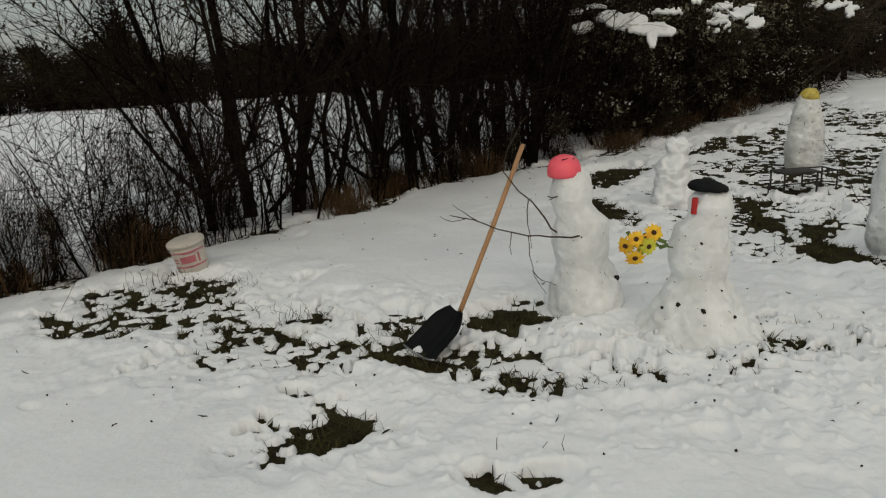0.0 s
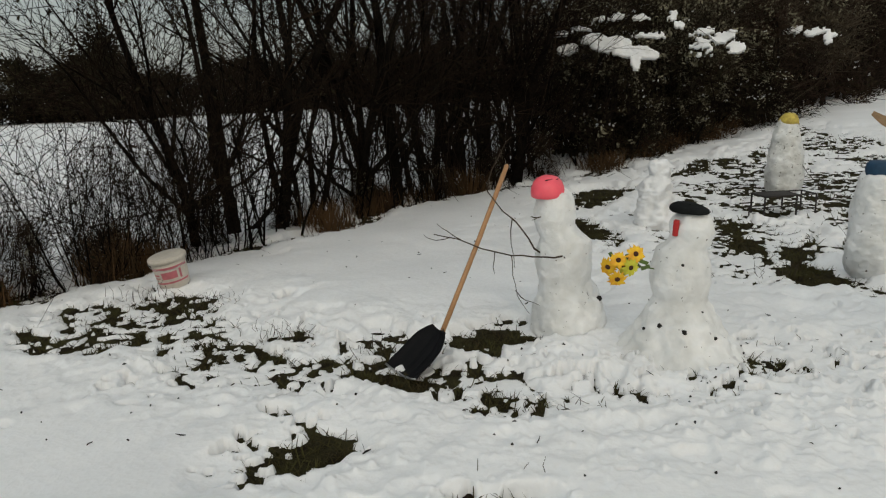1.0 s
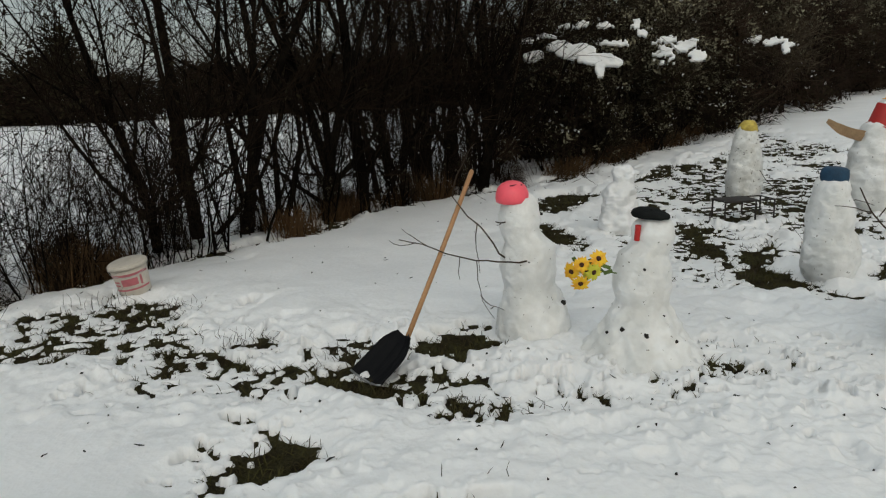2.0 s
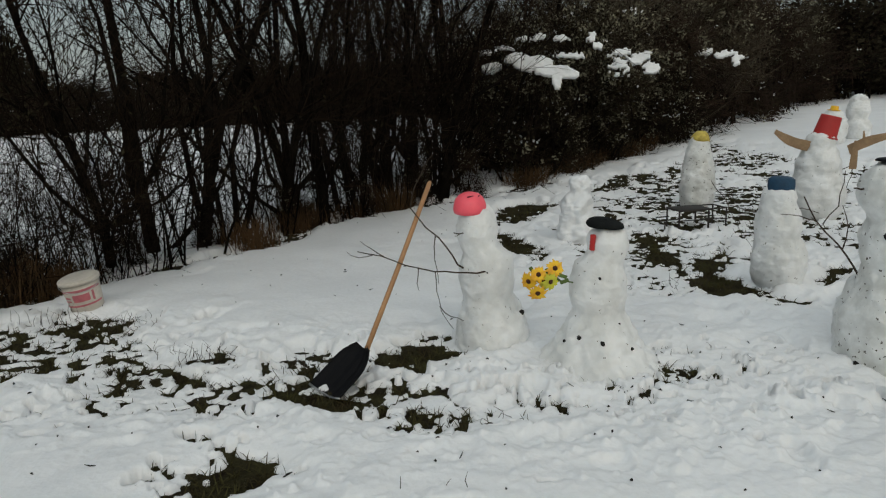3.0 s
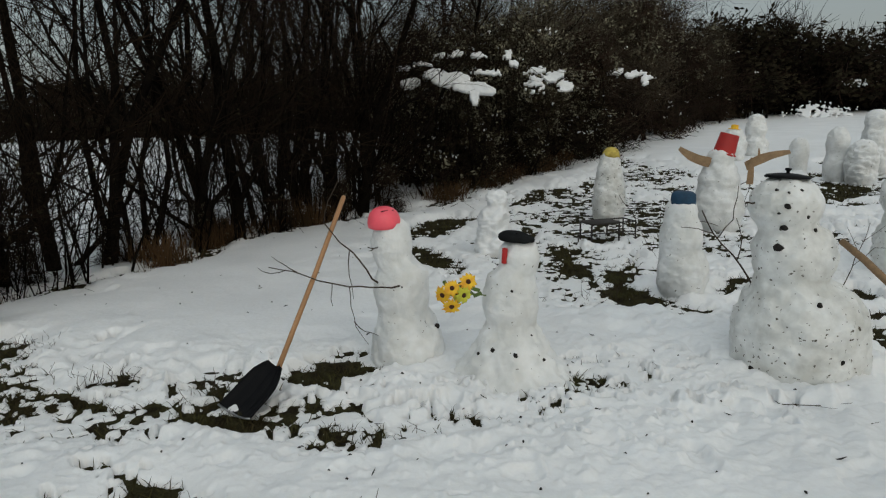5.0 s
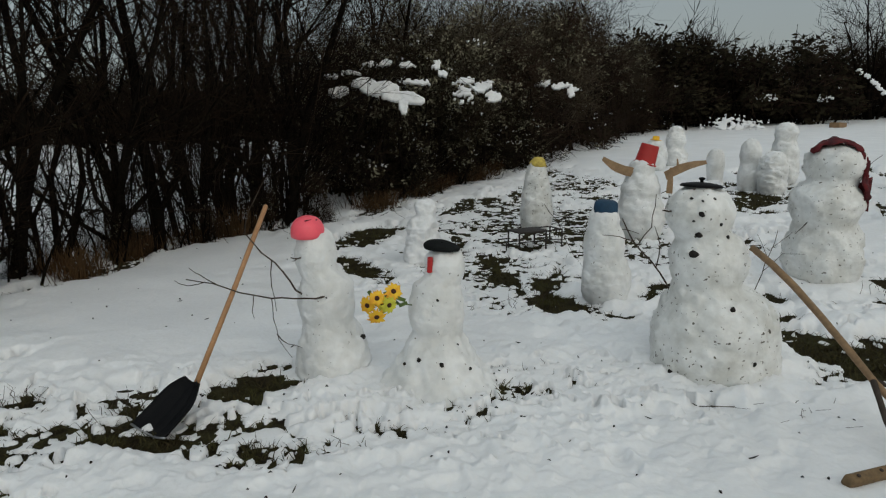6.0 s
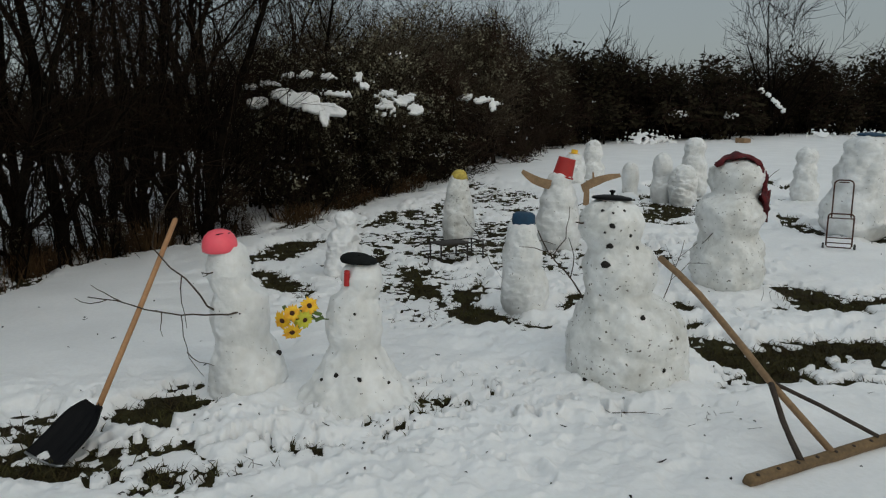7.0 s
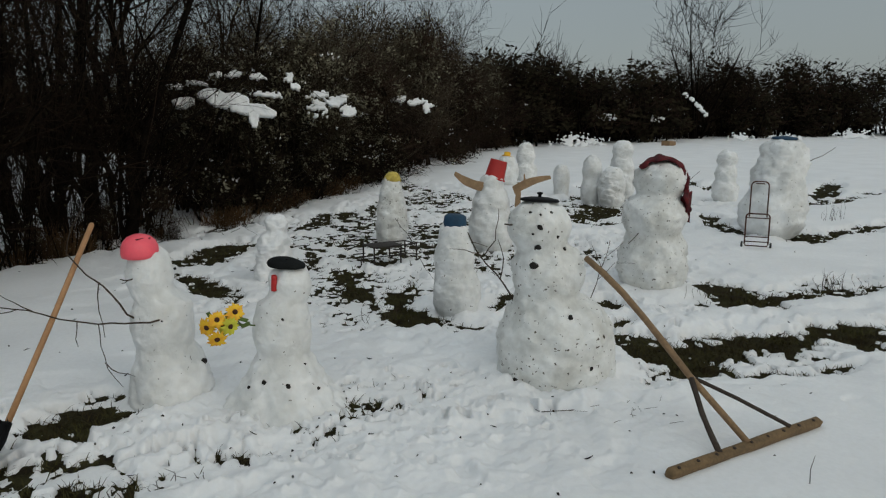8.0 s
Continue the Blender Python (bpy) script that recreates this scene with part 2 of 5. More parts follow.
def box(sx, sy, sz, bevel=0.004, m=None):
    bm = bmesh.new()
    bmesh.ops.create_cube(bm, size=1)
    bmesh.ops.scale(bm, vec=(sx, sy, sz), verts=bm.verts)
    if bevel:
        bmesh.ops.bevel(bm, geom=bm.edges[:], offset=bevel, segments=2, affect="EDGES", profile=0.6)
    if m:
        bmesh.ops.transform(bm, matrix=m, verts=bm.verts)
    return bm


def tube_part(name, pts, radii, mat, parent=None, sides=8, label=""):
    s = Soup()
    s.tube(pts, radii if isinstance(radii, (list, tuple)) else [radii] * len(pts), sides)
    return s.done(name, mat, parent, label)


# ---------------------------------------------------------------- ground: turf with an uneven, holed sheet of snow on it
PATCH_BUCKET = [  # x, y, half length, half width, turn, strength
    (-3.27, 4.40, 0.25, 0.17, -69, 1.15), (-2.87, 4.64, 0.26, 0.16, -14, 1.15), (-2.72, 3.92, 0.19, 0.11, -74, 1.25),
    (-2.40, 4.23, 0.37, 0.08, -65, 0.85), (-2.29, 3.82, 0.10, 0.06, -42, 0.8), (-2.44, 3.55, 0.15, 0.04, -2, 0.7),
    (-3.38, 3.89, 0.26, 0.08, -24, 0.95), (-2.90, 3.73, 0.10, 0.05, -32, 0.7), (-1.73, 4.00, 0.17, 0.12, -41, 1.05),
    (-1.64, 3.66, 0.12, 0.07, -55, 0.85), (-1.42, 3.69, 0.09, 0.07, -24, 0.9), (-1.92, 3.64, 0.10, 0.06, 7, 0.75),
]
PATCH_SHOVEL = [
    (-1.06, 3.75, 0.11, 0.08, 28, 1.35), (-0.45, 4.00, 0.27, 0.18, 24, 1.6), (-0.97, 3.40, 0.24, 0.09, -29, 1.5),
    (-0.57, 3.42, 0.15, 0.09, -29, 0.6), (-1.19, 3.17, 0.07, 0.05, -18, 1.0), (-1.18, 3.39, 0.08, 0.05, 30, 0.9),
    (-1.41, 2.97, 0.07, 0.04, -6, 0.9), (-1.75, 3.23, 0.05, 0.03, -43, 0.8), (-1.06, 2.62, 0.12, 0.13, -30, 1.05),
    (-1.06, 2.37, 0.11, 0.08, -76, 1.1), (-1.31, 2.63, 0.07, 0.05, -15, 0.95), (-0.36, 2.28, 0.12, 0.09, -1, 1.3),
]
PATCH_FOREGROUND = [
    (-0.20, 2.33, 0.09, 0.05, 4, 1.2), (-0.76, 2.23, 0.06, 0.02, -15, 0.9), (-1.48, 2.70, 0.05, 0.02, -60, 0.8),
    (-0.29, 3.13, 0.13, 0.06, -77, 0.6), (-0.14, 3.03, 0.06, 0.05, 82, 0.5), (0.01, 3.24, 0.10, 0.04, 15, 1.0),
    (1.02, 3.70, 0.08, 0.07, 9, 1.0), (-2.69, 2.71, 0.06, 0.03, -18, 0.8), (-1.18, 4.14, 0.09, 0.06, -16, 0.7),
    (-2.34, 3.64, 0.09, 0.05, -15, 0.8), (0.22, 2.51, 0.04, 0.01, 4, 0.6),
]
PATCH_MIDDLE = [
    (0.61, 8.85, 0.62, 0.28, 70, 1.6), (0.14, 8.32, 0.27, 0.17, 72, 1.3), (0.34, 6.97, 0.51, 0.13, -69, 1.35),
    (0.54, 6.53, 0.16, 0.07, -76, 1.0), (2.10, 10.71, 0.68, 0.19, 72, 1.25), (2.62, 11.33, 0.57, 0.16, 73, 1.2),
    (1.65, 6.80, 0.31, 0.13, 87, 1.2), (1.60, 6.17, 0.24, 0.11, -82, 1.1), (1.96, 5.88, 0.36, 0.13, 79, 1.6),
    (1.88, 5.37, 0.28, 0.15, 88, 1.6), (1.52, 7.93, 0.31, 0.12, 81, 1.1), (2.05, 7.78, 0.20, 0.09, 78, 0.8),
]
PATCH_TRAMPLED = [
    (1.98, 9.02, 0.22, 0.15, 87, 0.8), (3.41, 9.27, 0.30, 0.20, 72, 0.9), (3.06, 7.95, 0.23, 0.21, 77, 0.9),
    (3.25, 11.80, 0.90, 0.10, 75, 1.1), (4.53, 12.28, 0.42, 0.24, 72, 0.9), (5.15, 13.15, 0.38, 0.28, 73, 0.85),
    (4.57, 13.43, 0.49, 0.23, 74, 0.8), (4.90, 15.04, 0.50, 0.33, 84, 0.7), (2.71, 5.39, 0.29, 0.10, 50, 1.15),
    (4.01, 8.09, 0.29, 0.10, 64, 1.0), (1.13, 5.33, 0.08, 0.07, -75, 0.6), (2.06, 4.90, 0.14, 0.09, 68, 0.7),
]
PATCH_FURROW = [
    (3.15, 3.80, 0.34, 0.23, -72, 2.0), (3.65, 3.76, 0.42, 0.20, 8, 1.8), (4.26, 3.74, 0.47, 0.17, 1, 1.8),
    (4.85, 3.71, 0.45, 0.19, -1, 1.8), (3.64, 3.15, 0.30, 0.09, -18, 1.15), (4.14, 3.14, 0.17, 0.05, 3, 1.1),
    (3.36, 3.30, 0.08, 0.05, 7, 0.9), (3.25, 3.56, 0.14, 0.04, 75, 1.1), (4.86, 4.88, 0.42, 0.18, 88, 1.5),
    (5.12, 4.70, 0.15, 0.09, 1, 1.2), (5.47, 4.68, 0.15, 0.10, 56, 1.3), (5.93, 4.62, 0.45, 0.14, 0, 1.4),
    (6.82, 10.36, 1.21, 0.34, 61, 1.3), (6.05, 9.63, 0.38, 0.20, 66, 1.1),
]
PATCH_BEYOND = [
    (7.32, 11.77, 0.36, 0.15, 56, 1.0), (7.75, 8.45, 0.71, 0.14, 56, 1.3), (7.48, 7.82, 0.39, 0.18, 55, 1.3),
    (8.15, 6.97, 0.40, 0.23, 19, 1.3), (9.07, 7.12, 0.85, 0.19, 14, 1.3), (13.15, 11.07, 1.41, 0.21, 36, 1.3),
    (11.54, 9.61, 0.93, 0.19, 12, 1.1), (13.28, 10.24, 0.36, 0.17, 26, 1.0), (11.13, 13.01, 0.52, 0.13, 48, 1.0),
    (11.16, 12.38, 0.49, 0.17, 45, 1.0), (3.54, 4.98, 0.14, 0.08, 49, 1.2), (3.39, 4.52, 0.14, 0.05, 44, 1.2),
    (1.03, 3.71, 0.11, 0.07, -60, 1.05), (8.61, 13.38, 0.35, 0.20, 52, 0.9),
]
PATCH_HALO = [
    (-1.4, 3.62, 0.85, 0.34, 8, 0.60), (-2.9, 4.2, 0.80, 0.50, -20, 0.74), (0.2, 3.22, 0.50, 0.16, 0, 0.45), (-2.2, 3.72, 0.5, 0.16, 0, 0.55),
    (3.0, 9.2, 1.5, 2.3, -20, 0.68), (6.8, 10.6, 1.6, 1.1, 0, 0.66), (1.8, 6.4, 0.9, 1.0, 0, 0.52), (4.2, 3.55, 1.3, 0.30, 0, 0.52), (5.4, 4.75, 1.1, 0.22, 0, 0.50),
    (-1.15, 2.55, 0.30, 0.26, 0, 0.46), (4.6, 13.0, 1.0, 2.0, -25, 0.64), (-0.2, 3.15, 0.5, 0.16, 0, 0.45), (1.0, 3.6, 0.6, 0.3, 0, 0.30), (3.6, 7.2, 1.2, 0.9, 0, 0.55),
]
PATCH_HEDGE = [
    (-4.3, 4.75, 0.35, 0.16, 45, 0.9), (-3.75, 5.5, 0.45, 0.16, 60, 0.95), (-3.2, 6.25, 0.45, 0.15, 45, 0.95), (-2.75, 6.75, 0.45, 0.14, 45, 0.9),
    (-2.3, 7.6, 0.5, 0.16, 70, 0.95), (-1.95, 8.6, 0.5, 0.16, 55, 0.95), (-1.3, 9.3, 0.5, 0.18, 42, 0.9), (-0.3, 9.85, 0.6, 0.18, 25, 0.9),
    (0.7, 10.8, 0.6, 0.2, 50, 0.8), (1.9, 12.7, 0.7, 0.25, 55, 0.75), (3.5, 14.8, 0.9, 0.3, 55, 0.7),
]
ALL_PATCHES = PATCH_BUCKET + PATCH_SHOVEL + PATCH_FOREGROUND + PATCH_MIDDLE + PATCH_TRAMPLED + PATCH_FURROW + PATCH_BEYOND + PATCH_HALO + PATCH_HEDGE


def bare(x, y):
    total = np.zeros_like(x)
    wob = fbm(x, y, 0.34, 51, 3)
    for px, py, hl, hw, turn, k in ALL_PATCHES:
        reach = 2.0 * max(hl, hw)
        near = np.nonzero((np.abs(x - px) < reach) & (np.abs(y - py) < reach))
        if not len(near[0]):
            continue
        xn, yn = x[near], y[near]
        c, s = math.cos(radians(turn)), math.sin(radians(turn))
        u, v = ((xn - px) * c + (yn - py) * s) / hl, (-(xn - px) * s + (yn - py) * c) / hw
        d = np.sqrt(u * u + v * v) + wob[near] * 1.3
        total[near] = np.maximum(total[near], k * np.clip((1.6 - d) / 1.0, 0, 1))
    return total


def zone(x, y, cx, cy, rx, ry):
    return np.clip(1.4 - np.sqrt(((x - cx) / rx) ** 2 + ((y - cy) / ry) ** 2), 0, 1)


def snow_depth(x, y):
    front = np.clip((y - 0.3 * np.abs(x) + 0.5) / 1.5, 0, 1)      # nobody has walked behind
    d = 0.066 + 0.05 * fbm(x, y, 1.6, 5, 2) * (0.4 + 0.6 * front) + 0.016 * fbm(x, y, 0.34, 9, 3) * front
    rough = np.maximum.reduce([zone(x, y, -1.3, 3.7, 2.0, 0.8), zone(x, y, 0.9, 3.4, 2.2, 0.9), zone(x, y, 3.2, 8.5, 3.4, 4.2),
                               0.8 * zone(x, y, 6.5, 9.5, 4.0, 3.5), 0.8 * zone(x, y, 3.6, 4.4, 2.4, 1.5), 0.6 * zone(x, y, -3.0, 4.6, 1.2, 0.8), 0.9 * zone(x, y, -1.05, 2.5, 0.45, 0.32), 0.9 * zone(x, y, -0.3, 2.31, 0.34, 0.16),
                               0.6 * zone(x, y, -2.8, 6.55, 0.5, 0.45), 0.6 * zone(x, y, -2.05, 8.4, 0.45, 0.7), 0.6 * zone(x, y, -0.6, 9.7, 0.9, 0.4), 0.7 * zone(x, y, 4.2, 3.5, 1.8, 0.5)]) * front
    lumps = fbm(x, y, 0.13, 21, 3)
    fine_lumps = fbm(x, y, 0.05, 41, 2)
    crumbs = np.clip(fbm(x, y, 0.045, 91, 2) - 0.12, 0, 1)
    d = d + rough * (0.050 * lumps + 0.035 * np.abs(fbm(x, y, 0.42, 31, 2)) + 0.060 * crumbs) + (0.06 * front + rough) * 0.010 * fine_lumps
    clods = np.maximum(zone(x, y, 3.0, 9.0, 2.6, 4.6), 0.8 * zone(x, y, 6.8, 10.6, 2.4, 1.8))
    d = d + clods * (0.16 * np.clip(fbm(x, y, 0.24, 123, 3), 0, 1) - 0.03)
    # footprints and trampled hollows
    pits = np.clip((fbm(x, y, 0.26, 77, 2) - 0.22) / 0.12, 0, 1)
    d = np.maximum(d - (0.04 * front + 0.90 * rough) * pits * 0.065, 0.012)
    # bare turf: ragged holes with islands of snow left in them
    b = bare(x, y)
    d = d * (1 - 0.80 * np.clip(b * 1.7, 0, 1)) + 0.025 * np.clip(b, 0, 1) * np.clip(lumps + 0.15, 0, 1)
    ragged = np.clip(b * 5 + rough * 0.8, 0, 1) * (1.15 * lumps + 1.7 * fine_lumps)
    cut = np.clip((b + 1.05 * rough * np.clip(fbm(x, y, 0.22, 57, 3) - 0.24, 0, 1) + ragged - 0.54) / 0.30, 0, 1)
    cut = cut * cut * (3 - 2 * cut)
    return d * (1 - cut) - 0.035 * cut


def polar_sheet(angles, radii, height):
    A, R = np.meshgrid(angles, radii)
    x, y = R * np.sin(A), R * np.cos(A)
    z = height(x, y)
    na, nr = len(angles), len(radii)
    verts = np.column_stack([x.ravel(), y.ravel(), z.ravel()])
    i, j = np.meshgrid(np.arange(na), np.arange(nr - 1))
    a, b = j * na + i, j * na + (i + 1) % na
    quads = np.stack([a, a + na, b + na, b], -1).reshape(-1, 4)
    return verts, quads


def sheet_object(name, verts, quads, mat, label):
    me = bpy.data.meshes.new(name)
    me.vertices.add(len(verts))
    me.vertices.foreach_set("co", verts.astype(np.float32).ravel())
    me.loops.add(quads.size)
    me.loops.foreach_set("vertex_index", quads.astype(np.int32).ravel())
    me.polygons.add(len(quads))
    me.polygons.foreach_set("loop_start", np.arange(0, quads.size, 4, dtype=np.int32))
    me.update(calc_edges=True)
    me.validate()
    return tagged(link(name, me, mat), label, "ground", kind="structure")


fine = np.radians(np.arange(-46, 58, 0.17))
coarse = np.radians(np.arange(58.5, 313.5, 3.0))
sheet_angles = np.concatenate([fine, coarse])
sheet_radii = np.concatenate([np.linspace(0.02, 1.25, 10), np.geomspace(1.3, 15, 640), np.geomspace(15.2, 40, 100), np.geomspace(42, 900, 26)])
sheet_object("snow_cover", *polar_sheet(sheet_angles, sheet_radii, lambda x, y: land(x, y) + snow_depth(x, y)), SNOW,
             "thin uneven wet snow with trampled hollows and bare patches")
sheet_object("ground", *polar_sheet(np.radians(np.arange(0, 360, 1.5)), np.concatenate([np.linspace(0.02, 1.25, 6), np.geomspace(1.3, 40, 140), np.geomspace(42, 900, 20)]),
                                    lambda x, y: land(x, y) + 0.012 * fbm(x, y, 0.2, 3, 2)), SOIL,
             "dark wet turf showing through the melting snow")


def surface(x, y):
    """Top of the snow, or of the turf where it is bare."""
    xs, ys = np.array([float(x)]), np.array([float(y)])
    return float(land(xs, ys)[0] + max(snow_depth(xs, ys)[0], 0.0))


# short grass in the bare patches
rng = random.Random(4)
tufts, spots = Soup(), []
for px, py, hl, hw, turn, k in ALL_PATCHES:
    near = math.hypot(px, py) < 7
    c, s = math.cos(radians(turn)), math.sin(radians(turn))
    for _ in range(int(min(1500, hl * hw * (9000 if near else 2200)))):
        r, a = 1.6 * math.sqrt(rng.random()), rng.uniform(0, 6.283)
        u, v = r * math.cos(a) * hl, r * math.sin(a) * hw
        spots.append((px + u * c - v * s, py + u * s + v * c, near))
spot_x, spot_y = np.array([p[0] for p in spots]), np.array([p[1] for p in spots])
spot_d, spot_z = snow_depth(spot_x, spot_y), land(spot_x, spot_y)
for (x, y, near), d, z in zip(spots, spot_d, spot_z):
    if d < 0.0:
        h = rng.uniform(0.010, 0.050)
        tufts.blade((x, y, z - 0.005), (x + rng.gauss(0, 0.04), y + rng.gauss(0, 0.04), z + h), 0.003 if near else 0.006, rng)
tagged(tufts.done("grass", GRASS), "short flattened olive grass in bare patches", "grass", kind="stuff")


# ---------------------------------------------------------------- trees, bushes and hedge
def grow(soups, p, d, length, radius, level, levels, rng, droop=0.0, split=5, wig=0.25, least=0.004):
    """One limb with its side limbs. soups: thick wood and thin twigs."""
    n = 6 if level < levels else 3
    pts, rad = [p.copy()], [radius]
    q, dd = p.copy(), d.copy()
    for i in range(n):
        k = 0.45 if level == 0 else 0.62
        dd = (dd + Vector((rng.gauss(0, wig), rng.gauss(0, wig), rng.gauss(0, wig) + 0.16 - droop)) * k).normalized()
        q = q + dd * (length / n)
        pts.append(q.copy())
        rad.append(radius * (1 - 0.75 * (i + 1) / n))
    thick = soups[0] if level <= 1 else soups[1]
    thick.tube(pts, rad, 3 if level > 1 else (7 if radius > 0.02 else 4), cap=level == 0)
    if level >= levels:
        return
    for _ in range(split):
        k = rng.randint(1, n)
        f = rng.random()
        base = pts[k - 1].lerp(pts[k], f)
        axis = (pts[k] - pts[k - 1]).normalized()
        side = axis.cross(Vector((rng.gauss(0, 1), rng.gauss(0, 1), rng.gauss(0, 0.6)))).normalized()
        nd = (axis * rng.uniform(0.45, 0.9) + side * rng.uniform(0.5, 1.0)).normalized()
        grow(soups, base, nd, length * rng.uniform(0.42, 0.72), max(rad[k] * rng.uniform(0.4, 0.65), least), level + 1, levels, rng, droop, split, wig, least)


def tree(name, label, seed, height, radius, stems, levels=3, split=5, spread=0.22, leaves=0, mat=TWIG, droop=0.0, category="tree", least=0.004):
    rng = random.Random(seed)
    wood, twigs, leafs = Soup(), Soup(), Soup()
    for k in range(stems):
        a = rng.uniform(0, 6.283)
        off = Vector((math.cos(a), math.sin(a), 0)) * (0.0 if stems == 1 else rng.uniform(0.05, 0.30))
        d = Vector((math.cos(a) * spread, math.sin(a) * spread, 1)).normalized() if stems > 1 else Vector((rng.gauss(0, 0.06), rng.gauss(0, 0.06), 1)).normalized()
        grow((wood, twigs), Vector((0, 0, -0.12)) + off, d, height * rng.uniform(0.75, 1.05), radius * rng.uniform(0.7, 1.15), 0, levels, rng, droop, split, 0.25, least)
    for _ in range(leaves):
        leafs.leaf(Vector(rng.choice(twigs.v)) + Vector((rng.gauss(0, 0.03), rng.gauss(0, 0.03), rng.gauss(0, 0.03))), rng.uniform(0.015, 0.035), rng)
    ob = tagged(new(name), label, category)
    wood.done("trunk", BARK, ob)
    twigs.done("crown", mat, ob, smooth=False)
    if leaves:
        leafs.done("foliage", LEAF, ob, smooth=False)
    return ob


def thicket(name, label, seed, rx, ry, rz, twigs_n, leaves_n, fluff_n=0, leaf=0.03, mat=TWIG, leafmat=LEAF, category="bush", thin=1.0, flecks=0):
    """A tangled bush: arching stems from the ground, a mass of twigs and withered leaves in uneven lobes."""
    rng = random.Random(seed)
    stems, twigs, leafs, fluff, snowy = Soup(), Soup(), Soup(), Soup(), Soup()
    lobes = []
    for _ in range(20):
        a, h = rng.uniform(0, 6.283), rng.uniform(0.08, 0.95)
        w = math.sqrt(max(0.05, 1 - (h * 0.92) ** 2)) * rng.uniform(0.35, 1.0)
        lobes.append((Vector((math.cos(a) * rx * w, math.sin(a) * ry * w, h * rz)), rng.uniform(0.22, 0.42)))
    for _ in range(26):
        c, s = rng.choice(lobes)
        b = Vector((c.x * 0.6 + rng.gauss(0, rx * 0.12), c.y * 0.6 + rng.gauss(0, ry * 0.12), -0.1))
        mid = b.lerp(c, 0.55) + Vector((rng.gauss(0, 0.12), rng.gauss(0, 0.12), 0.15))
        r = rng.uniform(0.012, 0.035)
        stems.tube([b, b.lerp(mid, 0.5) + Vector((rng.gauss(0, 0.06), rng.gauss(0, 0.06), 0)), mid, c], [r, r * 0.85, r * 0.6, r * 0.3], 5)

    def inside(shell):
        c, s = rng.choice(lobes)
        v = Vector((rng.gauss(0, 1), rng.gauss(0, 1), rng.gauss(0, 1))).normalized() * (rng.random() ** shell)
        return c + Vector((v.x * rx * s, v.y * ry * s, v.z * rz * s * 0.8)), v

    for _ in range(twigs_n):
        p, v = inside(0.5)
        d = (v + Vector((rng.gauss(0, 0.6), rng.gauss(0, 0.6), rng.gauss(0.25, 0.5)))).normalized()
        ln = rng.uniform(0.15, 0.5) * rz * 0.35
        q = p + d * ln
        r = rng.uniform(0.003, 0.007) * thin
        twigs.tube([p - d * ln * 0.5, q + Vector((rng.gauss(0, 0.04), rng.gauss(0, 0.04), rng.gauss(0, 0.04)))], [r, r * 0.4], 3)
    for _ in range(leaves_n):
        p, v = inside(0.35)
        leafs.leaf(p, leaf * rng.uniform(0.6, 1.5), rng)
    for _ in range(fluff_n):
        p, v = inside(0.12)
        if p.z < 0.58 * rz and rng.random() < 0.85:
            continue
        big = rng.uniform(0.6, 1.5)
        for _ in range(int(9 * big)):
            fluff.leaf(p + Vector((rng.gauss(0, 0.042), rng.gauss(0, 0.042), rng.gauss(0, 0.050))) * big, rng.uniform(0.024, 0.048), rng)
    for _ in range(flecks):
        p, v = inside(0.10)
        if v.z > 0.2:
            for _ in range(3):
                snowy.leaf(p + Vector((rng.gauss(0, 0.03), rng.gauss(0, 0.03), rng.gauss(0, 0.01))), rng.uniform(0.015, 0.04), rng)
    ob = tagged(new(name), label, category)
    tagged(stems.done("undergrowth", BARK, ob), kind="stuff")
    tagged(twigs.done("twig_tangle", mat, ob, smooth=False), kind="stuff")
    tagged(leafs.done("foliage", leafmat, ob, smooth=False), kind="stuff")
    if fluff_n:
        tagged(fluff.done("seed_fluff", FLUFF, ob, smooth=False), kind="stuff")
    if flecks:
        tagged(snowy.done("snow_dust", SNOW, ob, smooth=False), kind="stuff")
    return ob


def plant(ob, x, y, turn=0, size=1.0, tall=1.0, group="", first=False, lean=0.0):
    m = pose(x, y, float(land(x, y)), 0, lean, turn) @ Matrix.Diagonal((size, size, size * tall, 1))
    if first:
        ob.matrix_basis = m
        return tagged(ob, group=group)
    return tagged(copy_thing(ob, m), group=group)


G_HEDGE, G_FAR, G_FIELD = "hedgerow along the field", "tree line across the field", "wood beyond the next field"

# bare stems of the near hedge
hazel = tree("hedge_tree", "bare multi-stemmed dark hedge tree with a tangled crown", 11, 4.2, 0.045, 4, 3, 6, 0.10, leaves=400)
alder = tree("hedge_tree", "bare dark hedge tree with one crooked trunk", 12, 4.8, 0.080, 1, 3, 10, 0.1, leaves=900)
maple = tree("hedge_tree", "bare forked hedge tree with dense dark twigs", 13, 4.6, 0.066, 3, 3, 6, 0.09, leaves=500)
thorn = tree("hedge_shrub", "thin bare shrub with many upright twigs", 14, 2.0, 0.010, 11, 2, 6, 0.26, leaves=160, category="shrub")
plant(alder, -3.62, 6.42, 20, 0.95, group=G_HEDGE, first=True, lean=3)
plant(maple, -3.25, 7.0, 75, 1.1, group=G_HEDGE, first=True, lean=2)
plant(hazel, -2.90, 7.72, 30, 1.0, group=G_HEDGE, first=True)
plant(thorn, -4.05, 5.25, 0, 0.85, group=G_HEDGE, first=True)
rng = random.Random(21)
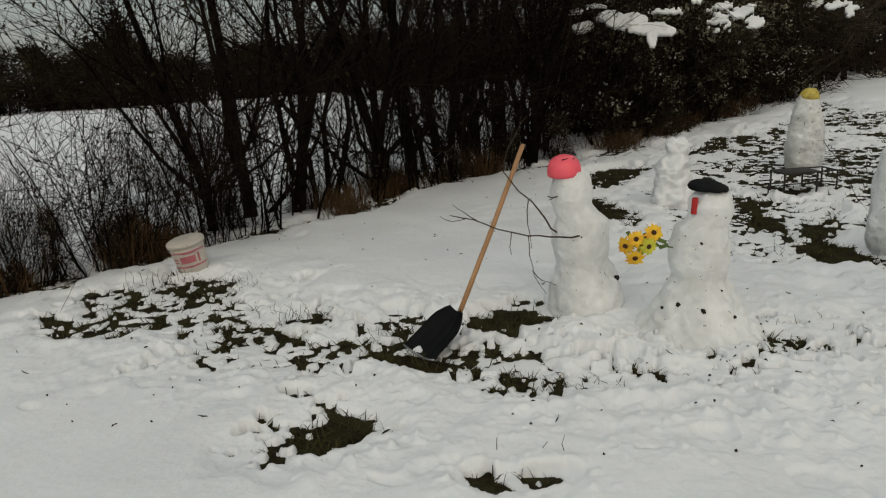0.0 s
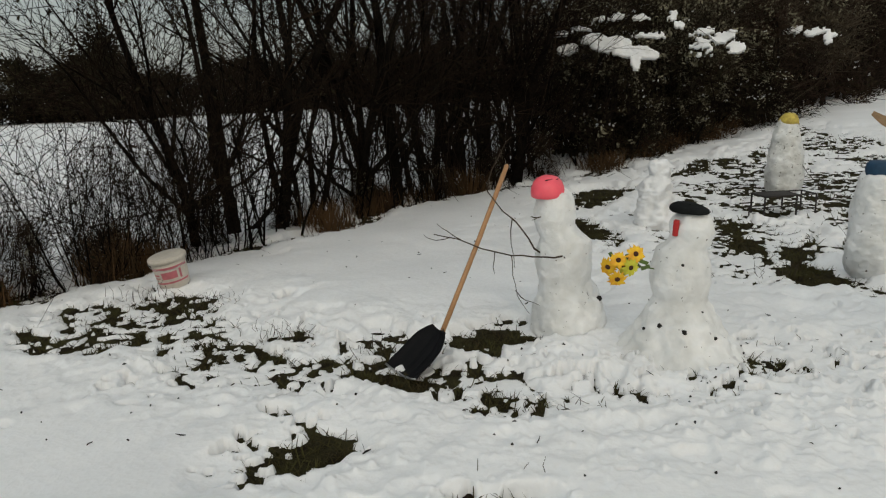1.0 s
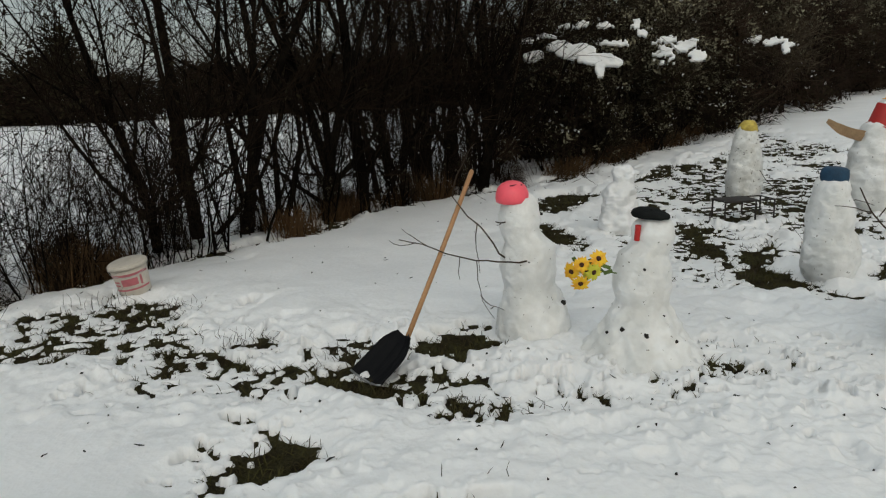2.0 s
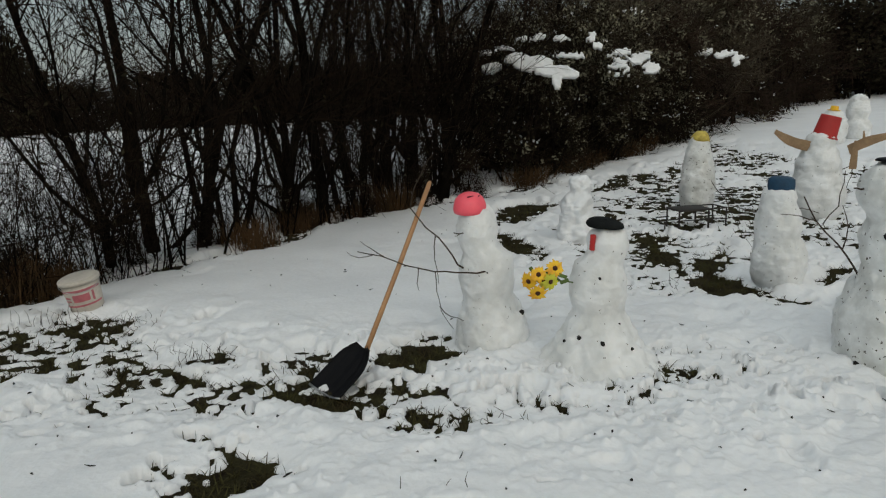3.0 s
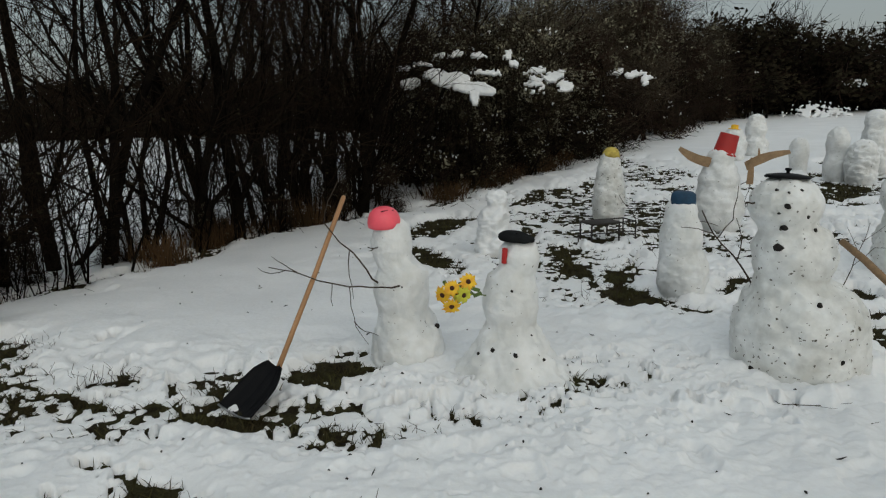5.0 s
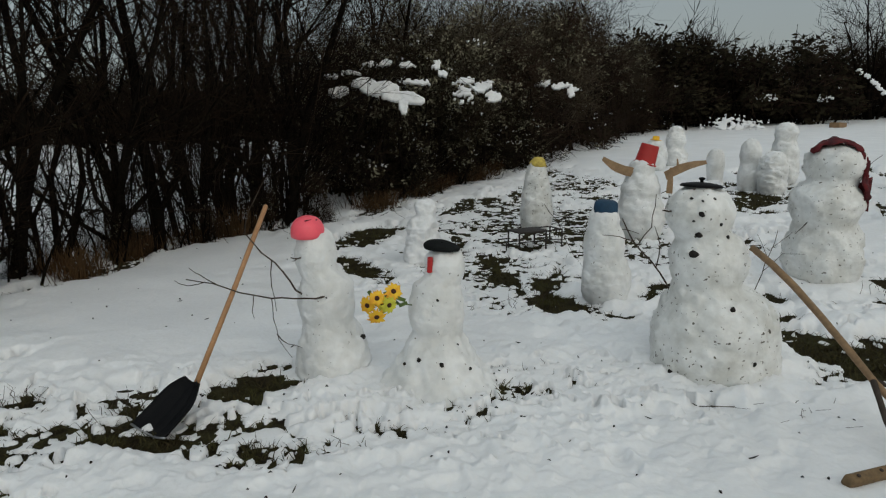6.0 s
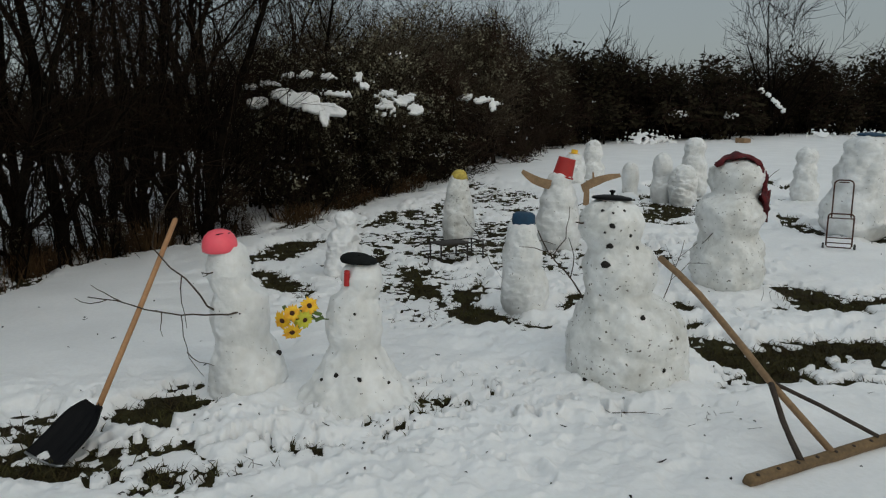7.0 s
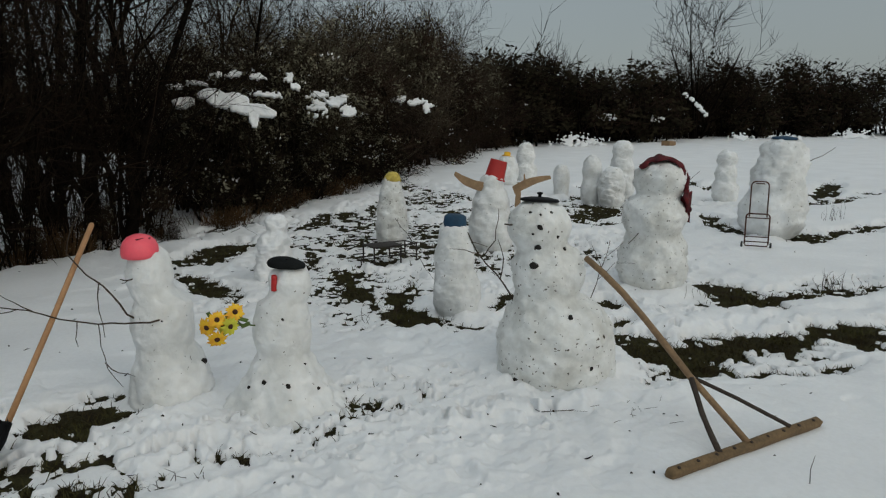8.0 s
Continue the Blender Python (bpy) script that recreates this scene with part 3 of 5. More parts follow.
near_hedge = [
    (alder, -3.10, 8.55, 140, 1.05), (maple, -2.75, 9.0, 200, 1.0), (hazel, -2.35, 9.75, 120, 1.1), (alder, -1.98, 10.15, 260, 0.8),
    (maple, -1.55, 10.45, 20, 1.0), (hazel, -1.45, 10.75, 210, 1.0), (alder, -1.05, 11.6, 310, 1.0),
    (maple, -2.0, 11.3, 100, 1.15), (alder, -1.2, 12.0, 60, 1.1),
    (maple, -2.6, 12.4, 230, 1.15),
]
for src, x, y, turn, size in near_hedge:
    plant(src, x + 0.7, y - 0.35, turn, size, group=G_HEDGE, lean=rng.uniform(-3, 3))
for x, y, size in [(-5.1, 5.1, 0.62), (-4.35, 6.1, 0.85), (-5.3, 4.4, 0.45), (-4.6, 5.9, 0.75), (-5.5, 5.5, 0.5), (-4.1, 6.4, 0.7), (-3.95, 6.75, 0.9), (-3.3, 8.2, 0.6), (-2.9, 8.75, 0.9),
                   (-2.4, 9.35, 1.0), (-1.9, 9.75, 0.9), (-1.4, 10.2, 1.0), (-5.9, 4.6, 0.5), (-4.6, 7.4, 0.9)]:
    plant(thorn, x + 0.65, y - 0.35, rng.uniform(0, 360), size, rng.uniform(0.9, 1.25), group=G_HEDGE)

# thin upright stems that fill the hedge
sapling = tree("hedge_sapling", "clump of thin upright dark saplings in the hedge", 15, 2.5, 0.017, 5, 2, 4, 0.12, category="sapling")
plant(sapling, -3.05, 6.95, 0, 1.0, group=G_HEDGE, first=True)
for k in range(9):
    f = k / 8
    x, y = -3.75 + 3.1 * f + rng.gauss(0, 0.2), 6.2 + 3.9 * f + rng.gauss(0.25, 0.25)
    plant(sapling, x, y, rng.uniform(0, 360), rng.uniform(0.75, 1.1), group=G_HEDGE, lean=rng.uniform(-5, 5))

# dark ivy clinging in the crowns
for x, y, z, w, h, seed in [(-4.53, 6.70, 2.07, 0.16, 0.27, 1), (-5.28, 6.40, 1.84, 0.14, 0.16, 2)]:
    ivy_rng, ivy = random.Random(seed), Soup()
    for _ in range(900):
        v = Vector((ivy_rng.gauss(0, 0.5), ivy_rng.gauss(0, 0.5), ivy_rng.gauss(0, 0.5)))
        ivy.leaf((v.x * w, v.y * w, v.z * h), ivy_rng.uniform(0.015, 0.035), ivy_rng)
    for _ in range(60):
        v = Vector((ivy_rng.gauss(0, 1), ivy_rng.gauss(0, 1), ivy_rng.gauss(0, 1))).normalized()
        ivy.tube([(0, 0, 0), (v.x * w * 0.9, v.y * w * 0.9, v.z * h * 0.9), (v.x * w * 1.9, v.y * w * 1.9, v.z * h * 1.7)], [0.006, 0.005, 0.002], 3)
    clump = ivy.done("ivy", LEAF, smooth=False)
    clump.matrix_basis = pose(x, y, z)
    tagged(clump, "dark clump of ivy clinging in the hedge tree", "ivy", "ivy in the hedge", kind="stuff")

# overgrown dense bushes further along
clematis = thicket("overgrown_bush", "dense dark bush overgrown with withered climber and pale seed heads", 31, 1.15, 1.15, 2.3, 2000, 5200, 430, 0.030, flecks=140)
bramble = thicket("overgrown_bush", "dense dark russet bush of tangled twigs", 32, 1.2, 1.2, 2.3, 2300, 3500, 60, 0.028, RUSSET, flecks=25)
brush = thicket("brush", "tall dense dark brush with bare twigs on top", 33, 1.3, 1.3, 3.4, 2800, 3000, 420, 0.028, BRUSHWOOD, DRYLEAF)
plant(clematis, 0.75, 12.05, 0, 1.0, group=G_HEDGE, first=True)
plant(bramble, 5.2, 18.6, 40, 1.2, group=G_HEDGE, first=True)
for x, y, size in [(-4.95, 5.2, 0.26), (-5.35, 4.75, 0.30), (-4.55, 5.75, 0.2), (-5.8, 4.5, 0.3), (-3.6, 7.7, 0.18), (-2.9, 8.6, 0.22), (-2.2, 9.5, 0.20), (-1.5, 10.1, 0.24), (-0.8, 10.7, 0.28), (-4.1, 6.9, 0.16)]:
    plant(bramble, x + 0.6, y - 0.35, x * 100, size, 0.8, group=G_HEDGE)
plant(brush, 1.0, 14.0, 0, 1.1, 0.80, group=G_HEDGE, first=True)
for src, x, y, turn, size, tall in [
        (clematis, 1.95, 13.35, 130, 1.05, 1.05), (clematis, 3.0, 15.2, 60, 1.1, 1.0),
        (clematis, 2.6, 14.0, 200, 0.8, 0.75), (clematis, 3.9, 16.4, 300, 1.0, 0.8), (brush, 2.3, 15.6, 100, 1.2, 1.02), (brush, -0.2, 13.8, 220, 0.85, 1.15), 
        (brush, 3.8, 17.6, 10, 1.3, 0.95), (brush, 5.6, 20.4, 150, 1.45, 1.0), (bramble, 4.4, 17.4, 90, 1.1, 0.95), (bramble, 6.6, 20.6, 200, 1.3, 1.1),
        (bramble, 8.0, 22.6, 300, 1.3, 1.0), (brush, 7.4, 23.2, 30, 1.45, 0.95), (bramble, 9.6, 24.8, 120, 1.3, 0.8), (brush, 9.4, 26.0, 250, 1.4, 1.0),
        (brush, 11.4, 27.6, 80, 1.35, 0.92), (bramble, 11.6, 26.6, 10, 1.3, 0.75), (clematis, 0.2, 13.2, 20, 1.1, 0.95)]:
    plant(src, x, y, turn, size, tall, group=G_HEDGE)
for src, x, y, size in [(hazel, 1.6, 15.0, 0.9), (maple, 3.0, 17.0, 0.85), (hazel, 4.8, 19.6, 0.85), (maple, 6.6, 22.0, 0.82), (hazel, 8.4, 24.4, 0.68), (maple, 11.0, 27.2, 1.15), (hazel, 9.6, 25.6, 0.95),
                        (maple, 0.8, 15.2, 1.0), (hazel, 2.6, 18.4, 0.9)]:
    plant(src, x, y, rng.uniform(0, 360), size, group=G_HEDGE)

# tree line across the rising field
far_brush = thicket("brush", "distant dark brown brush with bare twigs", 34, 1.3, 1.3, 2.6, 760, 1500, 0, 0.085, RUSSET, thin=2.0, flecks=30)
far_thorn = thicket("brush", "distant dark grey thicket", 35, 1.3, 1.3, 2.9, 760, 1400, 0, 0.085, thin=2.0)
plant(far_brush, 14.0, 29.0, 0, 1.3, group=G_FAR, first=True)
plant(far_thorn, 16.5, 30.0, 0, 1.3, group=G_FAR, first=True)
far_tree = tree("field_tree", "tall bare tree with a wide open crown", 41, 4.9, 0.060, 5, 3, 6, 0.24, least=0.009)
bare_tree = tree("field_tree", "slender bare tree with upright twigs", 42, 4.6, 0.07, 3, 2, 8, 0.22, least=0.018)
plant(bare_tree, 17.2, 31.0, 0, 0.9, group=G_FAR, first=True)
plant(far_tree, 25.9, 30.2, 0, 1.3, group=G_FAR, first=True)
for k in range(44):
    f = k / 43
    x, y = 13.5 + 46 * f + rng.gauss(0, 0.8), 29.5 + 2.0 * math.sin(f * 5) + rng.gauss(0, 0.9) - 1.0 * f
    plant(rng.choice([far_brush, far_thorn, far_brush]), x, y, rng.uniform(0, 360), rng.uniform(1.1, 1.6), rng.uniform(0.5, 0.8), group=G_FAR)
for k in range(26):
    f = k / 25
    x, y = 14 + 44 * f + rng.gauss(0, 1.0), 31.5 + rng.gauss(0, 1.2)
    plant(bare_tree, x, y, rng.uniform(0, 360), rng.uniform(0.5, 0.85), group=G_FAR)
# wood beyond the next field
for k in range(46):
    f = k / 45
    x, y = -56 + 62 * f + rng.gauss(0, 0.7), 40 + 20 * f ** 0.7 + rng.gauss(0, 1.2)
    plant(rng.choice([far_brush, far_thorn]), x, y, rng.uniform(0, 360), rng.uniform(1.7, 2.2), rng.uniform(0.42, 0.68), group=G_FIELD)

# dry grass at the foot of the hedge
FOOT = [(-4.4, 4.6), (-3.95, 5.15), (-3.5, 6.0), (-2.95, 6.5), (-2.45, 7.05), (-2.15, 8.2), (-1.85, 8.75), (-1.05, 9.45), (-0.05, 9.95), (0.8, 11.0), (1.75, 12.6), (3.35, 14.7), (5.5, 18.6)]
straw = Soup()
for _ in range(16000):
    k, f = rng.randrange(len(FOOT) - 1), rng.random()
    (xa, ya), (xb, yb) = FOOT[k], FOOT[k + 1]
    x, y = xa + (xb - xa) * f, ya + (yb - ya) * f
    clump = fbm(np.array([x * 1.0]), np.array([y * 1.0]), 0.55, 61, 2)[0]
    if clump < 0.02 + 0.12 * rng.random():
        continue
    back = abs(rng.gauss(0, 0.30)) - 0.04
    x, y = x - back * 0.85 + rng.gauss(0, 0.08), y + back * 0.5 + rng.gauss(0, 0.08)
    z, h = float(land(x, y)), rng.uniform(0.08, 0.32) + 0.5 * max(0.0, clump - 0.1)
    straw.blade((x, y, z), (x + rng.gauss(0, 0.12), y + rng.gauss(0, 0.12), z + h), 0.0045, rng)
tagged(straw.done("dry_grass", STRAW, smooth=False), "tufts of tan dry grass under the hedge", "grass", kind="stuff")


def snow_pad(x, y, z, blobs, seed, tilt=50.0, thick=0.07, lace=0.35, step=0.018, edge=0.10):
    """Snow draped over a bush: blobs (u, v, half width, half height) melt into one sheet that slopes towards the field;
    lace: how far its outline and body are eaten through by twigs."""
    ahead = Vector((x, y, 0)).normalized()
    U = Vector((ahead.y, -ahead.x, 0))
    V = (ahead * math.cos(radians(tilt)) + Vector((0, 0, math.sin(radians(tilt))))).normalized()
    N = U.cross(V)
    u0, u1 = min(b[0] - b[2] for b in blobs) - 0.1, max(b[0] + b[2] for b in blobs) + 0.1
    v0, v1 = min(b[1] - b[3] for b in blobs) - 0.1, max(b[1] + b[3] for b in blobs) + 0.1
    nu, nv = int((u1 - u0) / step) + 1, int((v1 - v0) / step) + 1
    top, low, verts, faces = {}, {}, [], []
    for j in range(nv):
        for i in range(nu):
            u, v = u0 + i * step, v0 + j * step
            f = max(1 - math.hypot((u - b[0]) / b[2], (v - b[1]) / b[3]) for b in blobs)
            q = Vector((u, v, seed * 3.7)) / (step / 0.018) ** 0.5
            f += lace * (0.7 * noise.noise(q * 7) + 0.8 * noise.noise(q * 17) + 0.5 * noise.noise(q * 36))
            if f > 0:
                h = thick * min(1.0, f / edge * 0.5) ** 0.5 * (1 + 0.5 * noise.noise(q * 6 + Vector((4, 0, 0))) + 0.25 * noise.noise(q * 19))
                sag = -0.35 * (u * u) / max(u1 - u0, 0.3) * 0.4
                p = U * u + V * v + Vector((0, 0, sag)) + N * 0.05 * noise.noise(q * 3)
                top[i, j] = len(verts)
                verts.append(tuple(p + N * h))
                low[i, j] = len(verts)
                verts.append(tuple(p - N * 0.015))
    cells = [(i, j) for (i, j) in top if all((i + a, j + b) in top for a, b in ((1, 0), (0, 1), (1, 1)))]
    have = set(cells)
    for i, j in cells:
        ring = [(i, j), (i + 1, j), (i + 1, j + 1), (i, j + 1)]
        faces.append(tuple(top[k] for k in ring))
        faces.append(tuple(low[k] for k in reversed(ring)))
        for (a, b), (k, l) in zip(((0, -1), (1, 0), (0, 1), (-1, 0)), ((0, 1), (1, 2), (2, 3), (3, 0))):
            if (i + a, j + b) not in have:
                faces.append((top[ring[k]], low[ring[k]], low[ring[l]], top[ring[l]]))
    ob = raw("snow_pad", verts, faces, SNOW)
    ob.matrix_basis = pose(x, y, z)
    return tagged(ob, "ragged sheet of white snow lying on the bush", "snow", group="snow lying on the bushes", kind="stuff")


snow_pad(0.95, 10.62, 1.93, [(-0.36, 0.22, 0.20, 0.10), (-0.12, 0.08, 0.30, 0.14), (0.18, -0.06, 0.28, 0.11), (0.40, -0.12, 0.17, 0.09), (0.22, -0.22, 0.08, 0.22)], 1.0, lace=0.14, thick=0.04)
snow_pad(0.20, 10.85, 1.93, [(0.0, 0.0, 0.14, 0.09), (0.10, 0.04, 0.09, 0.06)], 2.0, lace=0.2)
snow_pad(0.25, 10.92, 2.20, [(-0.10, -0.02, 0.14, 0.05), (0.22, 0.06, 0.14, 0.04)], 3.0, lace=0.9, thick=0.025)
snow_pad(1.15, 11.25, 2.38, [(-0.25, 0.05, 0.28, 0.06), (0.10, -0.02, 0.2, 0.06)], 4.0, lace=1.0, thick=0.025)
snow_pad(1.45, 11.05, 2.10, [(0.0, 0.0, 0.22, 0.06)], 4.4, lace=0.8, thick=0.025)
snow_pad(1.85, 11.75, 2.40, [(0.0, 0.0, 0.10, 0.12), (0.08, -0.16, 0.09, 0.12)], 5.0, lace=0.95, thick=0.03)
snow_pad(2.55, 12.1, 2.05, [(-0.12, 0.18, 0.24, 0.08), (0.14, 0.04, 0.20, 0.12), (0.32, -0.16, 0.12, 0.14)], 6.0, lace=0.75, thick=0.03)
snow_pad(2.40, 12.1, 1.95, [(0.0, 0.0, 0.16, 0.16)], 6.6, lace=1.2, thick=0.03)
snow_pad(5.62, 16.9, 2.26, [(-0.28, 0.10, 0.22, 0.12), (0.10, 0.02, 0.36, 0.10), (0.36, -0.16, 0.13, 0.18)], 7.0, lace=0.85, thick=0.045, step=0.026)
for n, (x, y, z, w, h) in enumerate([(18.3, 27.4, 2.2, 0.40, 0.20), (21.4, 27.6, 2.15, 0.34, 0.16), (16.1, 26.6, 1.10, 0.9, 0.42), (17.3, 26.7, 1.05, 0.5, 0.3),
                                     (25.6, 26.9, 1.25, 0.6, 0.25), (28.6, 27.0, 1.25, 0.8, 0.22), (33.6, 27.2, 1.4, 0.9, 0.3)]):
    snow_pad(x, y, z, [(0.0, 0.0, w, h), (w * 0.6, -h * 0.3, w * 0.6, h * 0.7)], 11.0 + n, lace=1.5, thick=0.03, step=0.04)
snow_pad(23.75, 27.9, 2.85, [(-0.55 + 0.13 * k, 0.72 - 0.17 * k, 0.13, 0.14) for k in range(9)], 9.0, lace=0.9, thick=0.035, step=0.05)


# ---------------------------------------------------------------- snowmen
from mathutils.bvhtree import BVHTree
G_MEN = "snowmen on the field"
MEN = {}


def snowman(x, y, balls, label, seed, mat=PACKED, lump=0.07, squash=1.0, skirt=0.0):
    """One lumpy body turned from stacked balls: (height of centre, radius, half height, sideways x, y)."""
    name, bottom = "snowman", -0.06
    top = max(b[0] + b[2] for b in balls)
    seg, rings = (96, 128) if x * x + y * y < 36 else (56, 72)
    verts, faces = [], []
    z0 = float(land(x, y)) + 0.03
    for i in range(rings + 1):
        f = i / rings
        z = bottom + (top - bottom) * (1 - (1 - f) ** 1.35)
        best, cx, cy, tot = 0.0, 0.0, 0.0, 1e-9
        for h, r, hh, ox, oy in balls:
            q = 1 - (abs(z - h) / hh) ** 2.3
            rr = r * max(q, 0) ** 0.5
            w = max(q, 0) ** 2 + 1e-6
            cx, cy, tot = cx + ox * w, cy + oy * w, tot + w
            best = (best ** 5 + rr ** 5) ** 0.2
        best += skirt * max(0.0, 1 - z / 0.22) ** 2
        cx, cy = cx / tot, cy / tot
        for k in range(seg):
            a = 2 * math.pi * k / seg
            p = Vector((math.cos(a) * (best + 0.02), math.sin(a) * (best + 0.02), z))
            n1 = noise.noise(p * 6.0 + Vector((seed * 3.1, 0, 0)))
            n2 = noise.noise(p * 15.0 + Vector((0, seed * 1.7, 0)))
            n3 = noise.noise(p * 38.0 + Vector((0, 0, seed)))
            n4 = noise.noise(p * 80.0 + Vector((seed, 0, seed)))
            dent = max(0.0, noise.noise(p * 9.0 + Vector((seed, seed * 2.3, 4))) - 0.22)
            r = best * (1 + lump * (1.5 * n1 + 1.0 * n2 + 0.55 * n3 + 0.25 * n4 - 1.6 * dent)) if best > 0 else 0
            verts.append((cx + r * math.cos(a), cy + r * math.sin(a) * squash, z + 0.02 * n2))
    for i in range(rings):
        for k in range(seg):
            a, b = i * seg + k, i * seg + (k + 1) % seg
            faces.append((a, b, b + seg, a + seg))
    faces.append(tuple(rings * seg + k for k in range(seg)))
    ob = raw(name, verts, faces, mat)
    ob.matrix_basis = pose(x, y, z0)
    MEN[label] = (BVHTree.FromPolygons([(vx + x, vy + y, vz + z0) for vx, vy, vz in verts], faces), x, y)
    return tagged(ob, label, "snowman", G_MEN)


snowman(0.03, 4.20, [(0.12, 0.205, 0.21, 0, 0), (0.42, 0.172, 0.245, -0.02, 0), (0.715, 0.130, 0.165, -0.075, 0.01)],
        "white snowman with two twig arms and a pink helmet", 1.0, PACKED, 0.048, skirt=0.07)
snowman(0.66, 3.88, [(0.08, 0.215, 0.23, -0.02, 0), (0.42, 0.160, 0.245, -0.017, 0), (0.675, 0.118, 0.110, 0.03, 0)],
        "white snowman with a black cap, a red tube nose and sunflowers", 2.0, PACKED, 0.048, skirt=0.14)
snowman(2.28, 3.72, [(0.20, 0.362, 0.36, 0.02, 0), (0.66, 0.222, 0.22, -0.045, 0), (0.945, 0.190, 0.168, -0.115, 0)],
        "large soiled white snowman with a row of dark stones", 3.0, DIRTY, 0.042, skirt=0.05)
snowman(2.21, 5.24, [(0.16, 0.20, 0.24, 0.03, 0), (0.45, 0.165, 0.21, 0.01, 0), (0.66, 0.12, 0.12, 0, 0)],
        "slim white snowman with a blue hat and twig arms", 4.0, PACKED, 0.06)
snowman(2.72, 8.80, [(0.18, 0.215, 0.36, 0, 0), (0.48, 0.17, 0.28, 0, 0), (0.71, 0.125, 0.16, 0, 0)],
        "cone-shaped soiled snowman with a yellow cap", 5.0, DIRTY, 0.065)
snowman(0.99, 7.12, [(0.12, 0.20, 0.22, 0, 0), (0.34, 0.17, 0.16, -0.01, 0), (0.53, 0.11, 0.12, 0.03, 0)],
        "small crumbly snowman of rough snow lumps", 6.0, SNOW, 0.16, skirt=0.05)
snowman(3.72, 7.82, [(0.20, 0.29, 0.32, 0, 0), (0.53, 0.225, 0.26, 0, 0), (0.79, 0.155, 0.14, 0, 0)],
        "white snowman with a red hat and wooden arms", 7.0, PACKED, 0.06)
snowman(4.36, 5.46, [(0.22, 0.33, 0.37, 0, 0), (0.68, 0.290, 0.245, -0.02, 0), (1.02, 0.240, 0.190, 0.04, 0)],
        "tall lumpy snowman with a dark red cloth on its head", 8.0, DIRTY, 0.08)
snowman(7.78, 14.8, [(0.22, 0.26, 0.30, 0, 0), (0.60, 0.22, 0.22, 0, 0), (0.80, 0.16, 0.13, 0, 0)], "white snowman of two stacked balls", 9.0, PACKED, 0.085)
snowman(7.0, 14.2, [(0.25, 0.26, 0.32, 0, 0), (0.50, 0.20, 0.2, 0, 0)], "white snowman with a small yellow hat", 10.0, PACKED, 0.085)
snowman(7.25, 12.2, [(0.16, 0.155, 0.28, 0, 0), (0.40, 0.165, 0.24, 0, 0)], "upright white block of packed snow", 11.0, PACKED, 0.03)
snowman(7.25, 11.1, [(0.2, 0.20, 0.34, 0, 0), (0.62, 0.18, 0.26, 0, 0)], "blocky white snowman of packed snow", 12.0, PACKED, 0.04)
snowman(7.42, 10.7, [(0.18, 0.24, 0.32, 0, 0), (0.45, 0.22, 0.24, 0, 0)], "low blocky heap of packed snow", 13.0, PACKED, 0.085)
snowman(8.25, 11.6, [(0.3, 0.26, 0.40, 0, 0), (0.66, 0.21, 0.24, 0, 0), (0.93, 0.20, 0.18, 0, 0)], "white snowman with a round head", 14.0, PACKED, 0.085)
snowman(9.55, 10.2, [(0.2, 0.24, 0.26, 0, 0), (0.52, 0.20, 0.2, 0, 0), (0.80, 0.18, 0.17, 0, 0)], "white snowman of three stacked balls", 15.0, PACKED, 0.085)
snowman(7.72, 7.25, [(0.3, 0.43, 0.40, -0.05, 0), (0.75, 0.35, 0.34, 0, 0), (1.08, 0.31, 0.25, 0.06, 0)], "broad white snowman behind a rusty trolley", 16.0, PACKED, 0.085)


def man(key):
    return next(v for k, v in MEN.items() if key in k)


def on_man(key, dx, z, deep=0.0):
    """The place on a snowman's front, dx to the side of its axis as seen from the path, at height z."""
    tree_of, mx, my = man(key)
    d = Vector((mx, my, 0)).normalized()
    side = Vector((d.y, -d.x, 0))
    start = Vector((mx, my, z)) + side * dx - d * 2.0
    hit = tree_of.ray_cast(start, d)
    p = hit[0] if hit[0] else Vector((mx, my, z)) + side * dx
    return p + d * deep


def pebble(p, size, seed, label="small dark stone pressed into the snow", name="stone", mat=STONE, flat=0.8):
    bm = bmesh.new()
    bmesh.ops.create_icosphere(bm, subdivisions=2, radius=size)
    for v in bm.verts:
        v.co *= 1 + 0.5 * noise.noise(v.co * (1.3 / size) + Vector((seed, 0, 0)))
        v.co.z *= flat
    ob = part(name, bm, mat)
    ob.matrix_basis = pose(*p, seed * 40, seed * 70, seed * 110)
    return tagged(ob, label, "stone", "stones on the snowmen")


def stick(name, pts, radii, label, mat=STICK, category="stick", group="twig arms", side=()):
    """A crooked branch; side: further polylines that fork from it."""
    s = Soup()
    rng = random.Random(len(pts) * 7 + int(abs(pts[0][0]) * 100))

    def crooked(line, r0, r1):
        line = [Vector(p) for p in line]
        out = []
        for a, b in zip(line, line[1:]):
            n = max(2, int((b - a).length / 0.06))
            for i in range(n):
                out.append(a.lerp(b, i / n) + Vector([rng.gauss(0, 0.004) for _ in range(3)]) * (i > 0))
        out.append(line[-1])
        s.tube(out, [r0 + (r1 - r0) * i / (len(out) - 1) for i in range(len(out))], 6)

    radii = (radii[0] * 0.65, radii[1] * 0.6)
    crooked(pts, *radii)
    for line in side:
        crooked(line, radii[1] * 1.1, radii[1] * 0.5)
    ob = s.done(name, mat)
    return tagged(ob, label, category, group)


